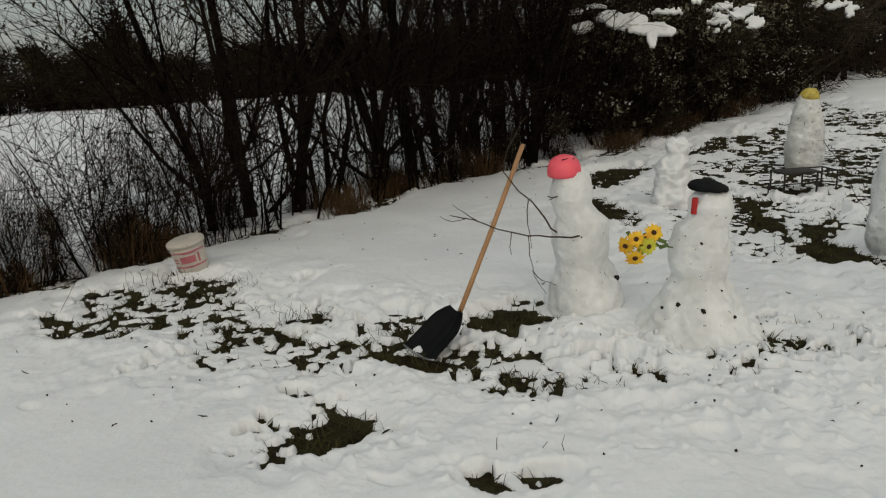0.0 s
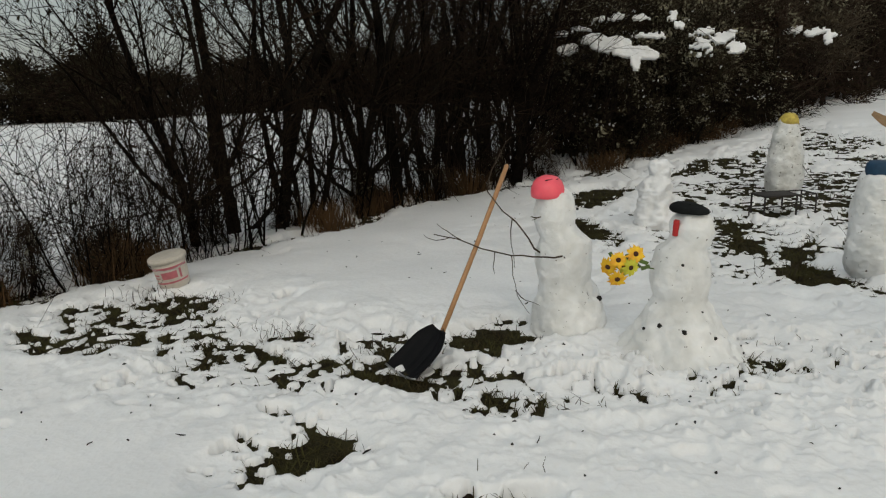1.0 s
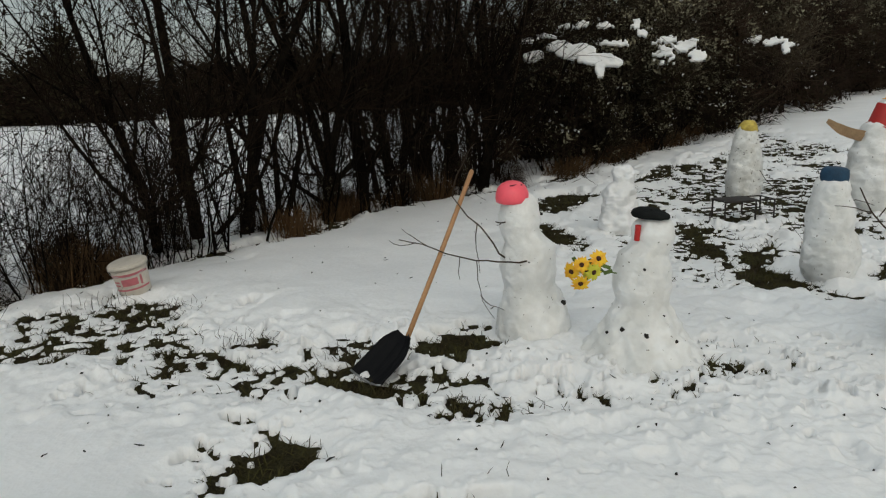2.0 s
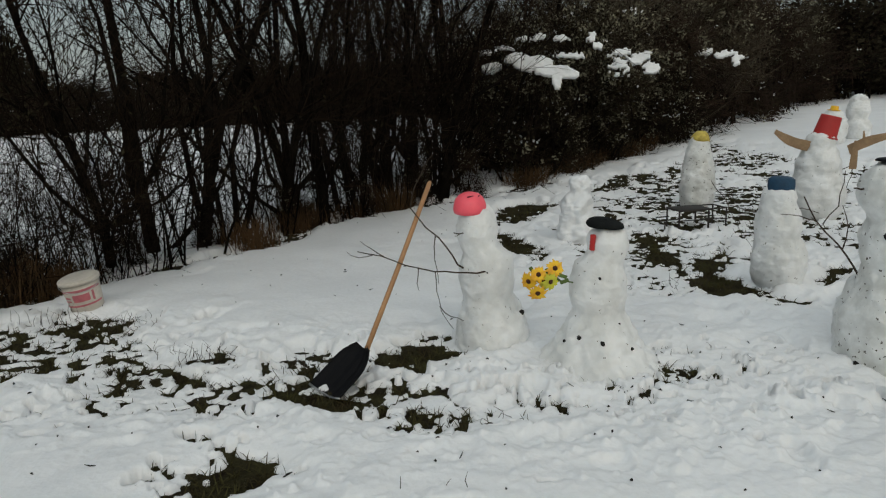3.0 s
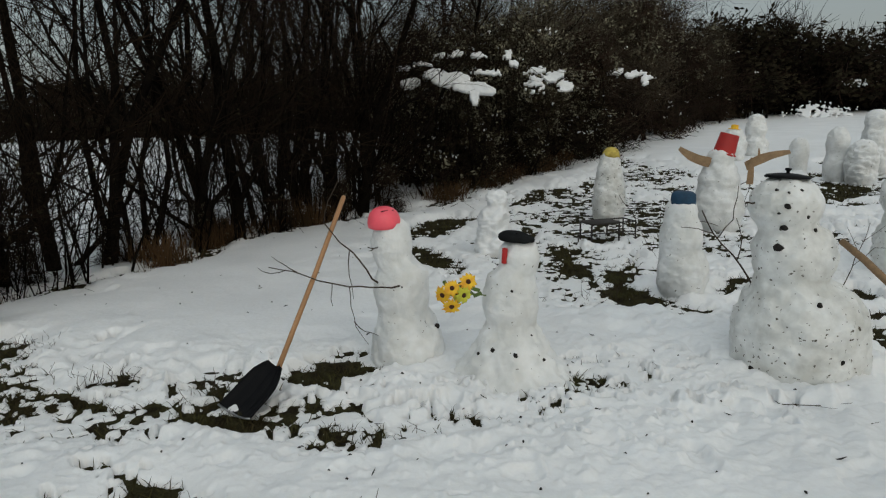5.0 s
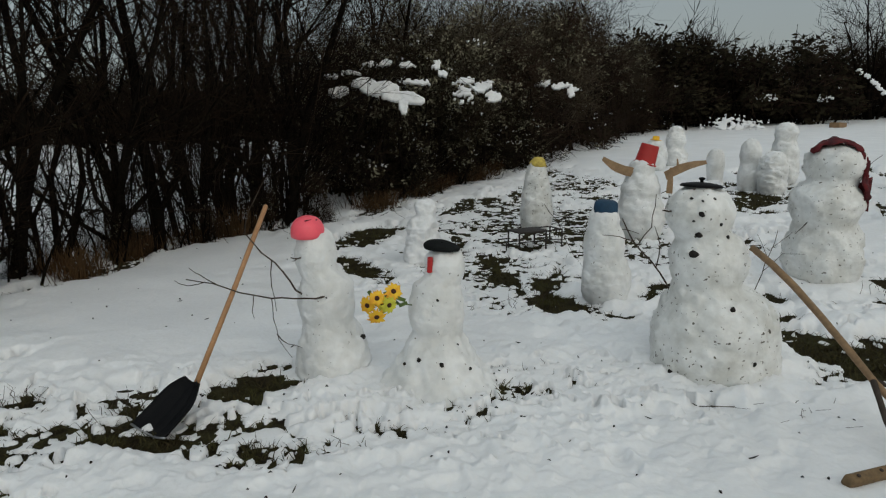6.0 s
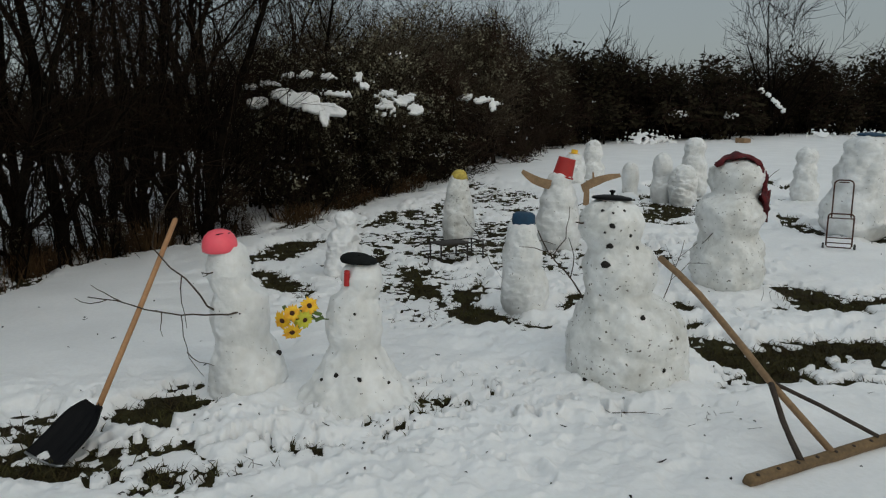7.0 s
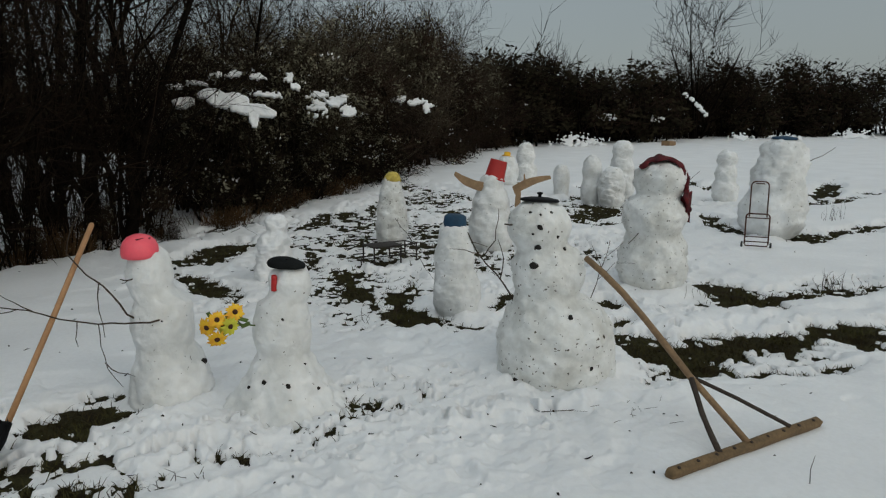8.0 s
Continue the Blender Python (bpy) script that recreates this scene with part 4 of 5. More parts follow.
# stones, nose and eyes
for dx, z, size in [(-0.11, 0.80, 0.026), (-0.09, 0.91, 0.020), (-0.08, 1.03, 0.018), (0.11, 0.50, 0.016), (-0.14, 1.11, 0.010), (-0.02, 1.11, 0.009),
                    (0.06, 0.89, 0.011), (0.24, 0.20, 0.014), (-0.20, 0.11, 0.014), (0.02, 0.97, 0.010), (-0.12, 0.99, 0.008), (-0.08, 1.10, 0.008)]:
    pebble(on_man("large soiled", dx, z), size, dx * 10 + z)
for dx, z, size in [(0.185, 0.25, 0.022), (0.06, 0.80, 0.008), (-0.02, 0.54, 0.006)]:
    pebble(on_man("pink helmet", dx, z), size, dx * 10 + z)
for dx, z, size in [(-0.12, 0.23, 0.014), (0.01, 0.22, 0.015), (0.17, 0.17, 0.010), (-0.01, 0.57, 0.009), (0.10, 0.30, 0.007), (-0.20, 0.20, 0.010)]:
    pebble(on_man("sunflowers", dx, z), size, dx * 10 + z)
pebble((0.30, 3.62, surface(0.30, 3.62) + 0.01), 0.020, 3.3, "dark stone lying on the snow")

nose = part("tube_nose", lathe([(0.0, 0.0), (0.014, 0.0), (0.016, 0.004), (0.0155, 0.02), (0.0168, 0.024), (0.0155, 0.028), (0.0155, 0.044), (0.0168, 0.048), (0.0155, 0.052),
                                (0.0155, 0.068), (0.0168, 0.072), (0.0155, 0.076), (0.016, 0.086), (0.012, 0.088), (0.010, 0.080), (0.0, 0.080)], 20), RED)
p = on_man("sunflowers", -0.055, 0.74)
nose.matrix_basis = pose(p.x - 0.002, p.y - 0.016, 0.715, 4, 3, 0)
tagged(nose, "bright red ribbed plastic tube as a nose", "nose")
p = on_man("large soiled", -0.25, 1.02)
stick("twig_mouth", [p + Vector((0.03, 0.03, -0.005)), p + Vector((-0.03, -0.03, 0.012)), p + Vector((-0.06, -0.02, 0.018))], (0.009, 0.007), "short dark twig stuck into the snowman's face", group="")
p = on_man("pink helmet", -0.17, 0.77)
stick("twig_nose", [p + Vector((0.08, 0.03, 0)), p + Vector((-0.01, -0.03, 0.0)), p + Vector((-0.045, -0.05, 0.012))], (0.007, 0.005), "short dark twig stuck in as a nose", group="",
      side=[[p + Vector((-0.01, -0.03, 0)), p + Vector((-0.04, -0.04, -0.012))]])

# pink helmet
helmet = thing("helmet", -0.085, 4.205, 0.886, "pink plastic child's helmet with dark vents on a snowman", "helmet", rx=4, ry=-3, rz=10)
helmet.scale = (0.88, 0.88, 0.93)
prof = [(0.110, 0.0), (0.115, 0.003), (0.116, 0.026), (0.111, 0.058), (0.097, 0.090), (0.072, 0.114), (0.040, 0.127), (0.0, 0.131)]
part("shell", lathe(prof + [(0.0, 0.124), (0.066, 0.108), (0.103, 0.050), (0.110, 0.0)], 36, 1.0, 1.12), PINK, helmet)
for a, z, r, ln in [(-92, 0.116, 0.067, 0.05), (-40, 0.111, 0.076, 0.03), (-75, 0.030, 0.111, 0.010), (-20, 0.030, 0.111, 0.010)]:
    c, s = math.cos(radians(a)), math.sin(radians(a))
    up = 62 if z > 0.08 else 10
    part("vent", box(ln, 0.008, 0.004, 0.002), BLACK, helmet, "dark oval vent").matrix_basis = pose(r * c, r * s * 1.12, z, up - 90 if z < 0.08 else 28, 0, a + 90 + 20)

# black cap
cap = thing("cap", 0.672, 3.868, 0.838, "flat black felt cap on a snowman", "cap", ry=5, rx=5, rz=12)
bm = lathe([(0.0, 0.0), (0.088, 0.0), (0.102, 0.004), (0.107, 0.014), (0.104, 0.026), (0.088, 0.033), (0.0, 0.036)], 36, 1.0, 0.95)
for v in bm.verts:
    v.co.z += 0.006 * noise.noise(v.co * 16) - 0.6 * v.co.x ** 2
part("crown", bm, FELT, cap)
part("button", lathe([(0.0, 0.032), (0.008, 0.032), (0.007, 0.039), (0.0, 0.041)], 12), FELT, cap)

# pan lid on the large snowman
lid = thing("pan_lid", 2.165, 3.72, 1.162, "dark flat pan lid with a knob on a snowman", "lid", ry=4, rz=20)
part("disc", lathe([(0.0, 0.0), (0.115, 0.0), (0.120, 0.006), (0.11, 0.016), (0.05, 0.026), (0.0, 0.028)], 30), BLACK, lid)
part("knob", lathe([(0.0, 0.026), (0.010, 0.026), (0.009, 0.038), (0.018, 0.045), (0.016, 0.054), (0.0, 0.057)], 16), BLACK, lid)

# blue, yellow and red hats
blue = part("hat", lathe([(0.0, 0.0), (0.082, 0.0), (0.093, 0.02), (0.095, 0.07), (0.090, 0.115), (0.070, 0.130), (0.0, 0.132)], 28), BLUE)
blue.matrix_basis = pose(2.215, 5.24, 0.775, 3, 2, 0)
tagged(blue, "dark blue cloth hat on a slim snowman", "hat", "hats on the snowmen")
bm = lathe([(0.108, 0.0), (0.116, 0.01), (0.108, 0.05), (0.086, 0.095), (0.052, 0.124), (0.0, 0.132)], 28)
for v in bm.verts:
    v.co.z += 0.012 * noise.noise(v.co * 14)
yel = part("cap", bm, YELLOW)
yel.matrix_basis = pose(2.73, 8.80, 0.915, 0, 5, 0)
tagged(yel, "mustard yellow knitted cap on a snowman", "cap", "hats on the snowmen")
red = thing("bucket_hat", 3.75, 7.82, 0.985, "red bucket worn upside down as a tilted hat", "hat", "hats on the snowmen", ry=14, rx=4)
part("wall", lathe([(0.125, 0.0), (0.130, 0.004), (0.122, 0.012), (0.105, 0.235), (0.100, 0.242), (0.0, 0.244), (0.0, 0.236), (0.098, 0.230), (0.118, 0.0)], 28), REDHAT, red)
part("rim", lathe([(0.128, 0.0), (0.137, 0.004), (0.137, 0.018), (0.126, 0.022)], 28), REDHAT, red)
small_hat = part("hat", lathe([(0.0, 0.0), (0.12, 0.0), (0.125, 0.012), (0.075, 0.02), (0.07, 0.09), (0.0, 0.10)], 20), PETAL)
small_hat.matrix_basis = pose(7.0, 14.2, float(land(7.0, 14.2)) + 0.70, 0, 8, 0)
tagged(small_hat, "small bright yellow brimmed hat on a snowman", "hat", "hats on the snowmen")
dark_hat = part("cap", lathe([(0.0, 0.0), (0.16, 0.0), (0.17, 0.012), (0.14, 0.03), (0.0, 0.05)], 24), BLUE)
dark_hat.matrix_basis = pose(7.78, 7.25, float(land(7.7, 7.25)) + 1.335, 3, 0, 0)
tagged(dark_hat, "flat dark blue cap on a broad snowman", "cap", "hats on the snowmen")


def plank(name, a, b, width, label, thick=0.016, curve=0.03, seed=1.0):
    """A rough board from a to b, tapered at its far end."""
    a, b = Vector(a), Vector(b)
    d = (b - a).normalized()
    to_path = Vector((-a.x, -a.y, 0)).normalized()
    up = to_path.cross(d).normalized()
    n = up.cross(d).normalized()
    bm = bmesh.new()
    rows = []
    for i in range(9):
        f = i / 8
        w = width * 0.5 * (1 - 0.55 * max(0, f - 0.35) ** 1.5 * 2) * (1 + 0.12 * noise.noise(Vector((f * 4, seed, 0))))
        c = a.lerp(b, f) + up * curve * math.sin(f * 3.0)
        rows.append([bm.verts.new(c + up * w * su + n * thick * 0.5 * sn) for su, sn in ((1, 1), (1, -1), (-1, -1), (-1, 1))])
    for p, q in zip(rows, rows[1:]):
        for k in range(4):
            bm.faces.new((p[k], p[(k + 1) % 4], q[(k + 1) % 4], q[k]))
    bm.faces.new(rows[0])
    bm.faces.new(rows[-1][::-1])
    return tagged(part(name, bm, BOARD, smooth=False), label, "board", "wooden arms")


plank("wooden_board", (3.58, 7.76, 0.90), (3.26, 7.90, 1.07), 0.11, "brown wooden board as a raised arm", seed=1)
plank("wooden_board", (3.92, 7.62, 0.86), (4.33, 7.44, 1.02), 0.10, "brown wooden board as a raised arm", seed=2)
plank("wooden_board", (3.96, 7.58, 0.66), (3.97, 7.58, 0.96), 0.07, "upright brown piece of board at the arm", seed=3, curve=0.0)
plank("wooden_board", (4.06, 7.58, 0.90), (4.04, 7.58, 1.06), 0.03, "small upright brown stub on the board", seed=4, curve=0.0)

# dark red cloth over the tall snowman's head
hx, hy, hz, hr = 4.40, 5.46, float(land(4.4, 5.46)) + 1.05, 0.262
d = Vector((hx, hy, 0)).normalized()
side = Vector((d.y, -d.x, 0))
rows, verts, faces, nu, nv = [], [], [], 46, 9
for i in range(nu):
    f = i / (nu - 1)
    a = radians(142 - 150 * min(f / 0.72, 1))
    drop = max(0, f - 0.72) / 0.28
    wide = 0.10 + 0.03 * math.sin(f * 31) + 0.05 * math.sin(f * 9) + (0.02 if f < 0.3 else 0) - (0.085 if f > 0.5 else 0)
    for j in range(nv):
        g = j / (nv - 1) - 0.5
        r = hr * (0.93 + 0.06 * noise.noise(Vector((f * 9, g * 5, 2))) - 0.5 * g * g)
        q = Vector((hx, hy, hz)) + side * (r * math.cos(a) + 0.02 * drop) + Vector((0, 0, r * 0.90 * math.sin(a) - 0.26 * drop)) + d * (g * wide * 1.6 - 0.06)
        q += side * 0.03 * noise.noise(Vector((f * 14, g * 9, 5))) + Vector((0, 0, 0.03)) * noise.noise(Vector((f * 11, g * 7, 8)))
        verts.append(tuple(q))
for i in range(nu - 1):
    for j in range(nv - 1):
        a = i * nv + j
        faces.append((a, a + 1, a + nv + 1, a + nv))
cloth = raw("scarf", verts, faces, SCARLET)
end_verts, end_faces = [], []
for i in range(9):
    for j in range(6):
        f, g = i / 8, j / 5
        q = Vector((hx, hy, hz)) + side * (0.165 + 0.115 * g - 0.02 * f * (1 - g)) + Vector((0, 0, -0.10 - 0.30 * f - 0.07 * (1 - g) * (1 - f) + 0.012 * math.sin(9 * g))) + d * (0.02 * math.sin(7 * g + 3 * f) + 0.03 * f)
        end_verts.append(tuple(q))
for i in range(8):
    for j in range(5):
        a = i * 6 + j
        end_faces.append((a, a + 1, a + 7, a + 6))
loose = raw("loose_end", end_verts, end_faces, SCARLET, cloth, "loose hanging end of dark red cloth")
loose.modifiers.new("thick", "SOLIDIFY").thickness = 0.010
sol = cloth.modifiers.new("thick", "SOLIDIFY")
sol.thickness = 0.012
tagged(cloth, "dark red patterned cloth draped over a snowman's head", "scarf")

# bits at the large snowman's foot
stick("twig", [(1.93, 3.20, surface(1.93, 3.2) + 0.01), (2.08, 3.18, surface(2.08, 3.18) + 0.015), (2.26, 3.14, surface(2.26, 3.14) + 0.01)], (0.004, 0.002), "thin dark twig lying on the snow", group="",
      side=[[(2.08, 3.18, surface(2.08, 3.18) + 0.015), (2.16, 3.10, surface(2.16, 3.10) + 0.012)], [(1.98, 3.19, surface(1.98, 3.19) + 0.012), (1.95, 3.13, surface(1.95, 3.13) + 0.012)]])

# twig arms
stick("branch_arm", [(-0.10, 4.13, 0.52), (-0.17, 4.10, 0.58), (-0.28, 4.14, 0.74), (-0.36, 4.17, 0.80), (-0.45, 4.19, 0.92)], (0.010, 0.006), "dark forked twig arm stuck into a snowman",
      side=[[(-0.45, 4.19, 0.92), (-0.42, 4.2, 1.05), (-0.35, 4.22, 1.18), (-0.30, 4.22, 1.24)], [(-0.30, 4.15, 0.76), (-0.31, 4.14, 0.60), (-0.29, 4.13, 0.45)]])
stick("branch_arm", [(0.02, 4.06, 0.545), (-0.05, 3.99, 0.55), (-0.30, 3.99, 0.565), (-0.48, 3.99, 0.61), (-0.62, 3.99, 0.67), (-0.76, 3.99, 0.70)], (0.009, 0.005),
      "long thin grey-brown branch arm with fine twigs",
      side=[[(-0.60, 3.99, 0.665), (-0.68, 3.99, 0.72), (-0.74, 3.99, 0.765)], [(-0.30, 3.99, 0.565), (-0.295, 3.97, 0.45), (-0.27, 3.95, 0.33), (-0.20, 3.94, 0.22)],
            [(-0.40, 3.99, 0.59), (-0.41, 3.97, 0.50), (-0.40, 3.96, 0.46)], [(-0.66, 3.99, 0.68), (-0.75, 3.98, 0.665), (-0.82, 3.98, 0.70)],
            [(-0.28, 3.96, 0.36), (-0.22, 3.95, 0.30), (-0.14, 3.95, 0.27)]])
stick("branch_arm", [(2.12, 3.86, 0.46), (2.05, 3.80, 0.53), (1.96, 3.88, 0.70), (1.87, 3.96, 0.82), (1.82, 4.01, 0.95)], (0.010, 0.006), "dark bare branch arm on the large snowman",
      side=[[(1.87, 3.96, 0.82), (1.80, 4.0, 0.84), (1.70, 4.02, 0.85)], [(1.98, 3.86, 0.67), (2.0, 3.86, 0.80), (1.96, 3.86, 0.92)], [(1.90, 3.94, 0.80), (1.98, 3.94, 0.90), (2.0, 3.94, 1.1)]])
stick("branch_arm", [(2.13, 5.38, 0.62), (2.02, 5.34, 0.64), (1.90, 5.40, 0.68), (1.79, 5.50, 0.86)], (0.007, 0.004), "thin bent twig arm on the slim snowman",
      side=[[(1.88, 5.42, 0.72), (2.0, 5.36, 0.45), (2.06, 5.3, 0.36)]])
stick("branch_arm", [(2.30, 5.36, 0.62), (2.40, 5.28, 0.66), (2.52, 5.26, 0.62)], (0.007, 0.004), "thin bent twig arm on the slim snowman")
stick("branch_arm", [(2.55, 3.80, 0.42), (2.62, 3.80, 0.55), (2.72, 3.85, 0.72), (2.80, 3.9, 0.86)], (0.006, 0.003), "thin spreading twig arm on the large snowman",
      side=[[(2.66, 3.82, 0.62), (2.80, 3.84, 0.72), (2.98, 3.86, 0.70)], [(2.70, 3.84, 0.70), (2.66, 3.9, 0.84)], [(2.74, 3.87, 0.75), (2.90, 3.9, 0.84)]])
stick("branch_arm", [(4.22, 5.42, 0.70), (4.08, 5.36, 0.62), (3.98, 5.34, 0.55)], (0.008, 0.005), "short dark twig arm on the tall snowman")
stick("branch_arm", [(4.60, 5.56, 0.95), (4.72, 5.46, 1.10), (4.82, 5.42, 1.20)], (0.006, 0.003), "thin upright twig on the tall snowman")
stick("branch_arm", [(8.15, 11.4, 0.75), (7.95, 11.2, 0.55), (7.75, 11.1, 0.38)], (0.010, 0.006), "dark twig arm on a blocky snowman")
stick("branch_arm", [(3.98, 7.86, 0.62), (4.05, 7.72, 0.70), (3.95, 7.65, 0.45)], (0.008, 0.005), "dark bent twig arm beside the wooden board")
stick("branch_arm", [(8.25, 7.3, 1.15), (8.45, 7.2, 1.25), (8.6, 7.15, 1.36)], (0.009, 0.005), "thin twig arm on the broad snowman")

# snow shovel
shovel = thing("snow_shovel", 0, 0, 0, "black plastic snow shovel with a long pale wooden handle", "shovel")
X, tip = Vector((0.72, -0.694, 0)), Vector((-0.875, 3.44, 0.036))
Y = Vector((0.58, 0.602, 0.42)).normalized()
Z = X.cross(Y).normalized()
bm = bmesh.new()
grid, n_x, n_y = [], 18, 16
for layer in (0, 1):
    for j in range(n_y + 1):
        f = j / n_y
        w = 0.145 * (1.0 - 0.04 * f if f < 0.52 else (1.0 - 0.04 * f) * math.sqrt(max(0.0, 1 - ((f - 0.52) / 0.51) ** 2)))
        for i in range(n_x + 1):
            g = 2 * i / n_x - 1
            rib = 0.004 * math.cos(g * math.pi * 4) * (f > 0.08) * (f < 0.85)
            h = 0.035 * g * g + 0.05 * f ** 2.5 + rib - 0.006 * layer
            grid.append(bm.verts.new(tip + X * (w * g) + Y * (0.325 * f) + Z * h))
per = n_x + 1
full = per * (n_y + 1)
for j in range(n_y):
    for i in range(n_x):
        a = j * per + i
        bm.faces.new((grid[a], grid[a + 1], grid[a + per + 1], grid[a + per]))
        bm.faces.new((grid[full + a], grid[full + a + per], grid[full + a + per + 1], grid[full + a + 1]))
for i in range(n_x):
    for a, b in ((i, i + 1), (n_y * per + i + 1, n_y * per + i)):
        bm.faces.new((grid[a], grid[full + a], grid[full + b], grid[b]))
for j in range(n_y):
    for a, b in (((j + 1) * per, j * per), (j * per + n_x, (j + 1) * per + n_x)):
        bm.faces.new((grid[a], grid[full + a], grid[full + b], grid[b]))
part("blade", bm, BLACK, shovel)
tube_part("metal_edge", [tip + X * (0.145 * g) + Z * (0.035 * g * g - 0.002) for g in (-1, -0.5, 0, 0.5, 1)], 0.006, ALU, shovel, 6, "worn bright metal edge")
top, low = Vector((-0.34, 4.42, 1.05)), tip + Y * 0.300 + Z * 0.012
tube_part("socket", [low - (top - low).normalized() * 0.06, low + (top - low).normalized() * 0.04], [0.022, 0.021], BLACK, shovel, 14)
hd = (top - low).normalized()
tube_part("handle", [low + hd * 0.02, low.lerp(top, 0.5) + Vector((0.006, 0, 0.004)), top - hd * 0.01, top], [0.0148, 0.0148, 0.0148, 0.011], ASH, shovel, 14, "smooth pale wooden handle")

# wooden hay rake
rake = thing("wooden_rake", 0, 0, 0, "large wooden hay rake leaning against a snowman", "rake")
L, Rr = Vector((2.06, 2.30, surface(2.06, 2.30) + 0.016)), Vector((3.15, 2.50, surface(3.15, 2.50) + 0.016))
mid, along = (L + Rr) / 2, (Rr - L).normalized()
turn = math.degrees(math.atan2(along.y, along.x))
bm = box((Rr - L).length, 0.046, 0.048, 0.010)
bmesh.ops.subdivide_edges(bm, edges=[e for e in bm.edges if e.calc_length() > 0.5], cuts=14)
for v in bm.verts:
    v.co += Vector((0, noise.noise(v.co * 3) * 0.003, noise.noise(v.co * 3 + Vector((3, 0, 0))) * 0.003))
part("beam", bm, BEAM, rake).matrix_basis = pose(*mid, 20, -math.degrees(math.asin(along.z)), turn)
for k in range(9):
    q = L.lerp(Rr, 0.05 + 0.9 * k / 8)
    part("peg", lathe([(0.0, 0.0), (0.0085, 0.0), (0.0085, 0.0035), (0.006, 0.005), (0.0, 0.005)], 10), GREYWOOD, rake, "dark end of a tooth").matrix_basis = pose(q.x, q.y - 0.008, q.z + 0.0225, 20, 0, turn)
foot, head = L.lerp(Rr, 0.485) + Vector((0, 0.0, 0.02)), Vector((2.38, 3.52, 0.835))
fork = foot.lerp(head, 0.31) + Vector((0.01, 0, -0.01))
tube_part("handle", [foot, fork, foot.lerp(head, 0.45) + Vector((0.014, 0, 0.004)), foot.lerp(head, 0.6) + Vector((0.020, 0, 0.012)), foot.lerp(head, 0.75) + Vector((0.020, 0, 0.018)), foot.lerp(head, 0.88) + Vector((0.012, 0, 0.014)), head], [0.016, 0.017, 0.018, 0.018, 0.019, 0.019, 0.018], OLDWOOD, rake, 12)
b1, b2 = L.lerp(Rr, 0.30) + Vector((0, 0, 0.02)), L.lerp(Rr, 0.78) + Vector((0, 0, 0.03))
tube_part("brace", [fork + Vector((-0.01, -0.015, 0)), fork.lerp(b1, 0.25) + Vector((-0.010, 0, 0.008)), fork.lerp(b1, 0.5) + Vector((-0.014, 0, 0.0)), fork.lerp(b1, 0.75) + Vector((-0.010, 0, 0)), b1], [0.015, 0.014, 0.014, 0.014, 0.015], GREYWOOD, rake, 10, "curved grey bark brace")
tube_part("brace", [fork + Vector((0.012, -0.015, 0)), fork.lerp(b2, 0.5) + Vector((-0.02, 0, 0.02)), b2], [0.010, 0.010, 0.010], GREYWOOD, rake, 10, "thin grey bark brace")
for k in range(9):
    q = L.lerp(Rr, 0.05 + 0.9 * k / 8)
    tube_part("tooth", [q + Vector((0, -0.004, 0.012)), q + Vector((0.004, 0.012, -0.075))], [0.009, 0.006], BEAM, rake, 8)

# plastic bucket by the hedge
bucket = thing("bucket", -3.09, 5.04, surface(-3.09, 5.04) - 0.03, "off-white plastic bucket with faded pink print beside the hedge", "bucket", ry=-9, rx=4, rz=30)
part("wall", lathe([(0.0, 0.0), (0.112, 0.0), (0.118, 0.006), (0.140, 0.245), (0.134, 0.245), (0.112, 0.01), (0.0, 0.008)], 36), PAIL, bucket)
part("rim", lathe([(0.139, 0.225), (0.150, 0.228), (0.151, 0.250), (0.146, 0.258), (0.136, 0.258)], 36), PAIL, bucket)
part("lid", lathe([(0.0, 0.250), (0.13, 0.250), (0.138, 0.262), (0.13, 0.266), (0.0, 0.258)], 36), PAIL, bucket)


def wrap(z0, z1, a0, a1):
    bm = bmesh.new()
    prev = None
    for k in range(15):
        a = radians(a0 + (a1 - a0) * k / 14)
        pair = [bm.verts.new(((0.1195 + 0.022 * z / 0.24) * math.cos(a), (0.1195 + 0.022 * z / 0.24) * math.sin(a), z)) for z in (z0, z1)]
        if prev:
            bm.faces.new((prev[0], pair[0], pair[1], prev[1]))
        prev = pair
    return bm


for z0, z1, a0, a1 in [(0.175, 0.195, -175, -25), (0.055, 0.070, -175, -25), (0.095, 0.155, -125, -70), (0.085, 0.165, -62, -54), (0.100, 0.112, -160, -133), (0.125, 0.140, -160, -133)]:
    part("print", wrap(z0, z1, a0, a1), LABEL, bucket, "faded pink printed bar")
hp = [(0.150 * math.cos(radians(a)), 0.150 * math.sin(radians(a)) - 0.006, 0.232 - 0.055 * math.sin(radians(-a))) for a in range(-178, 0, 12)]
tube_part("handle", hp, 0.0025, ALU, bucket, 6, "thin wire handle")

# bouquet of sunflowers
bouquet = thing("bouquet", 0.31, 3.73, 0.56, "bunch of yellow sunflowers stuck in a snowman's side", "flowers", rz=-5)


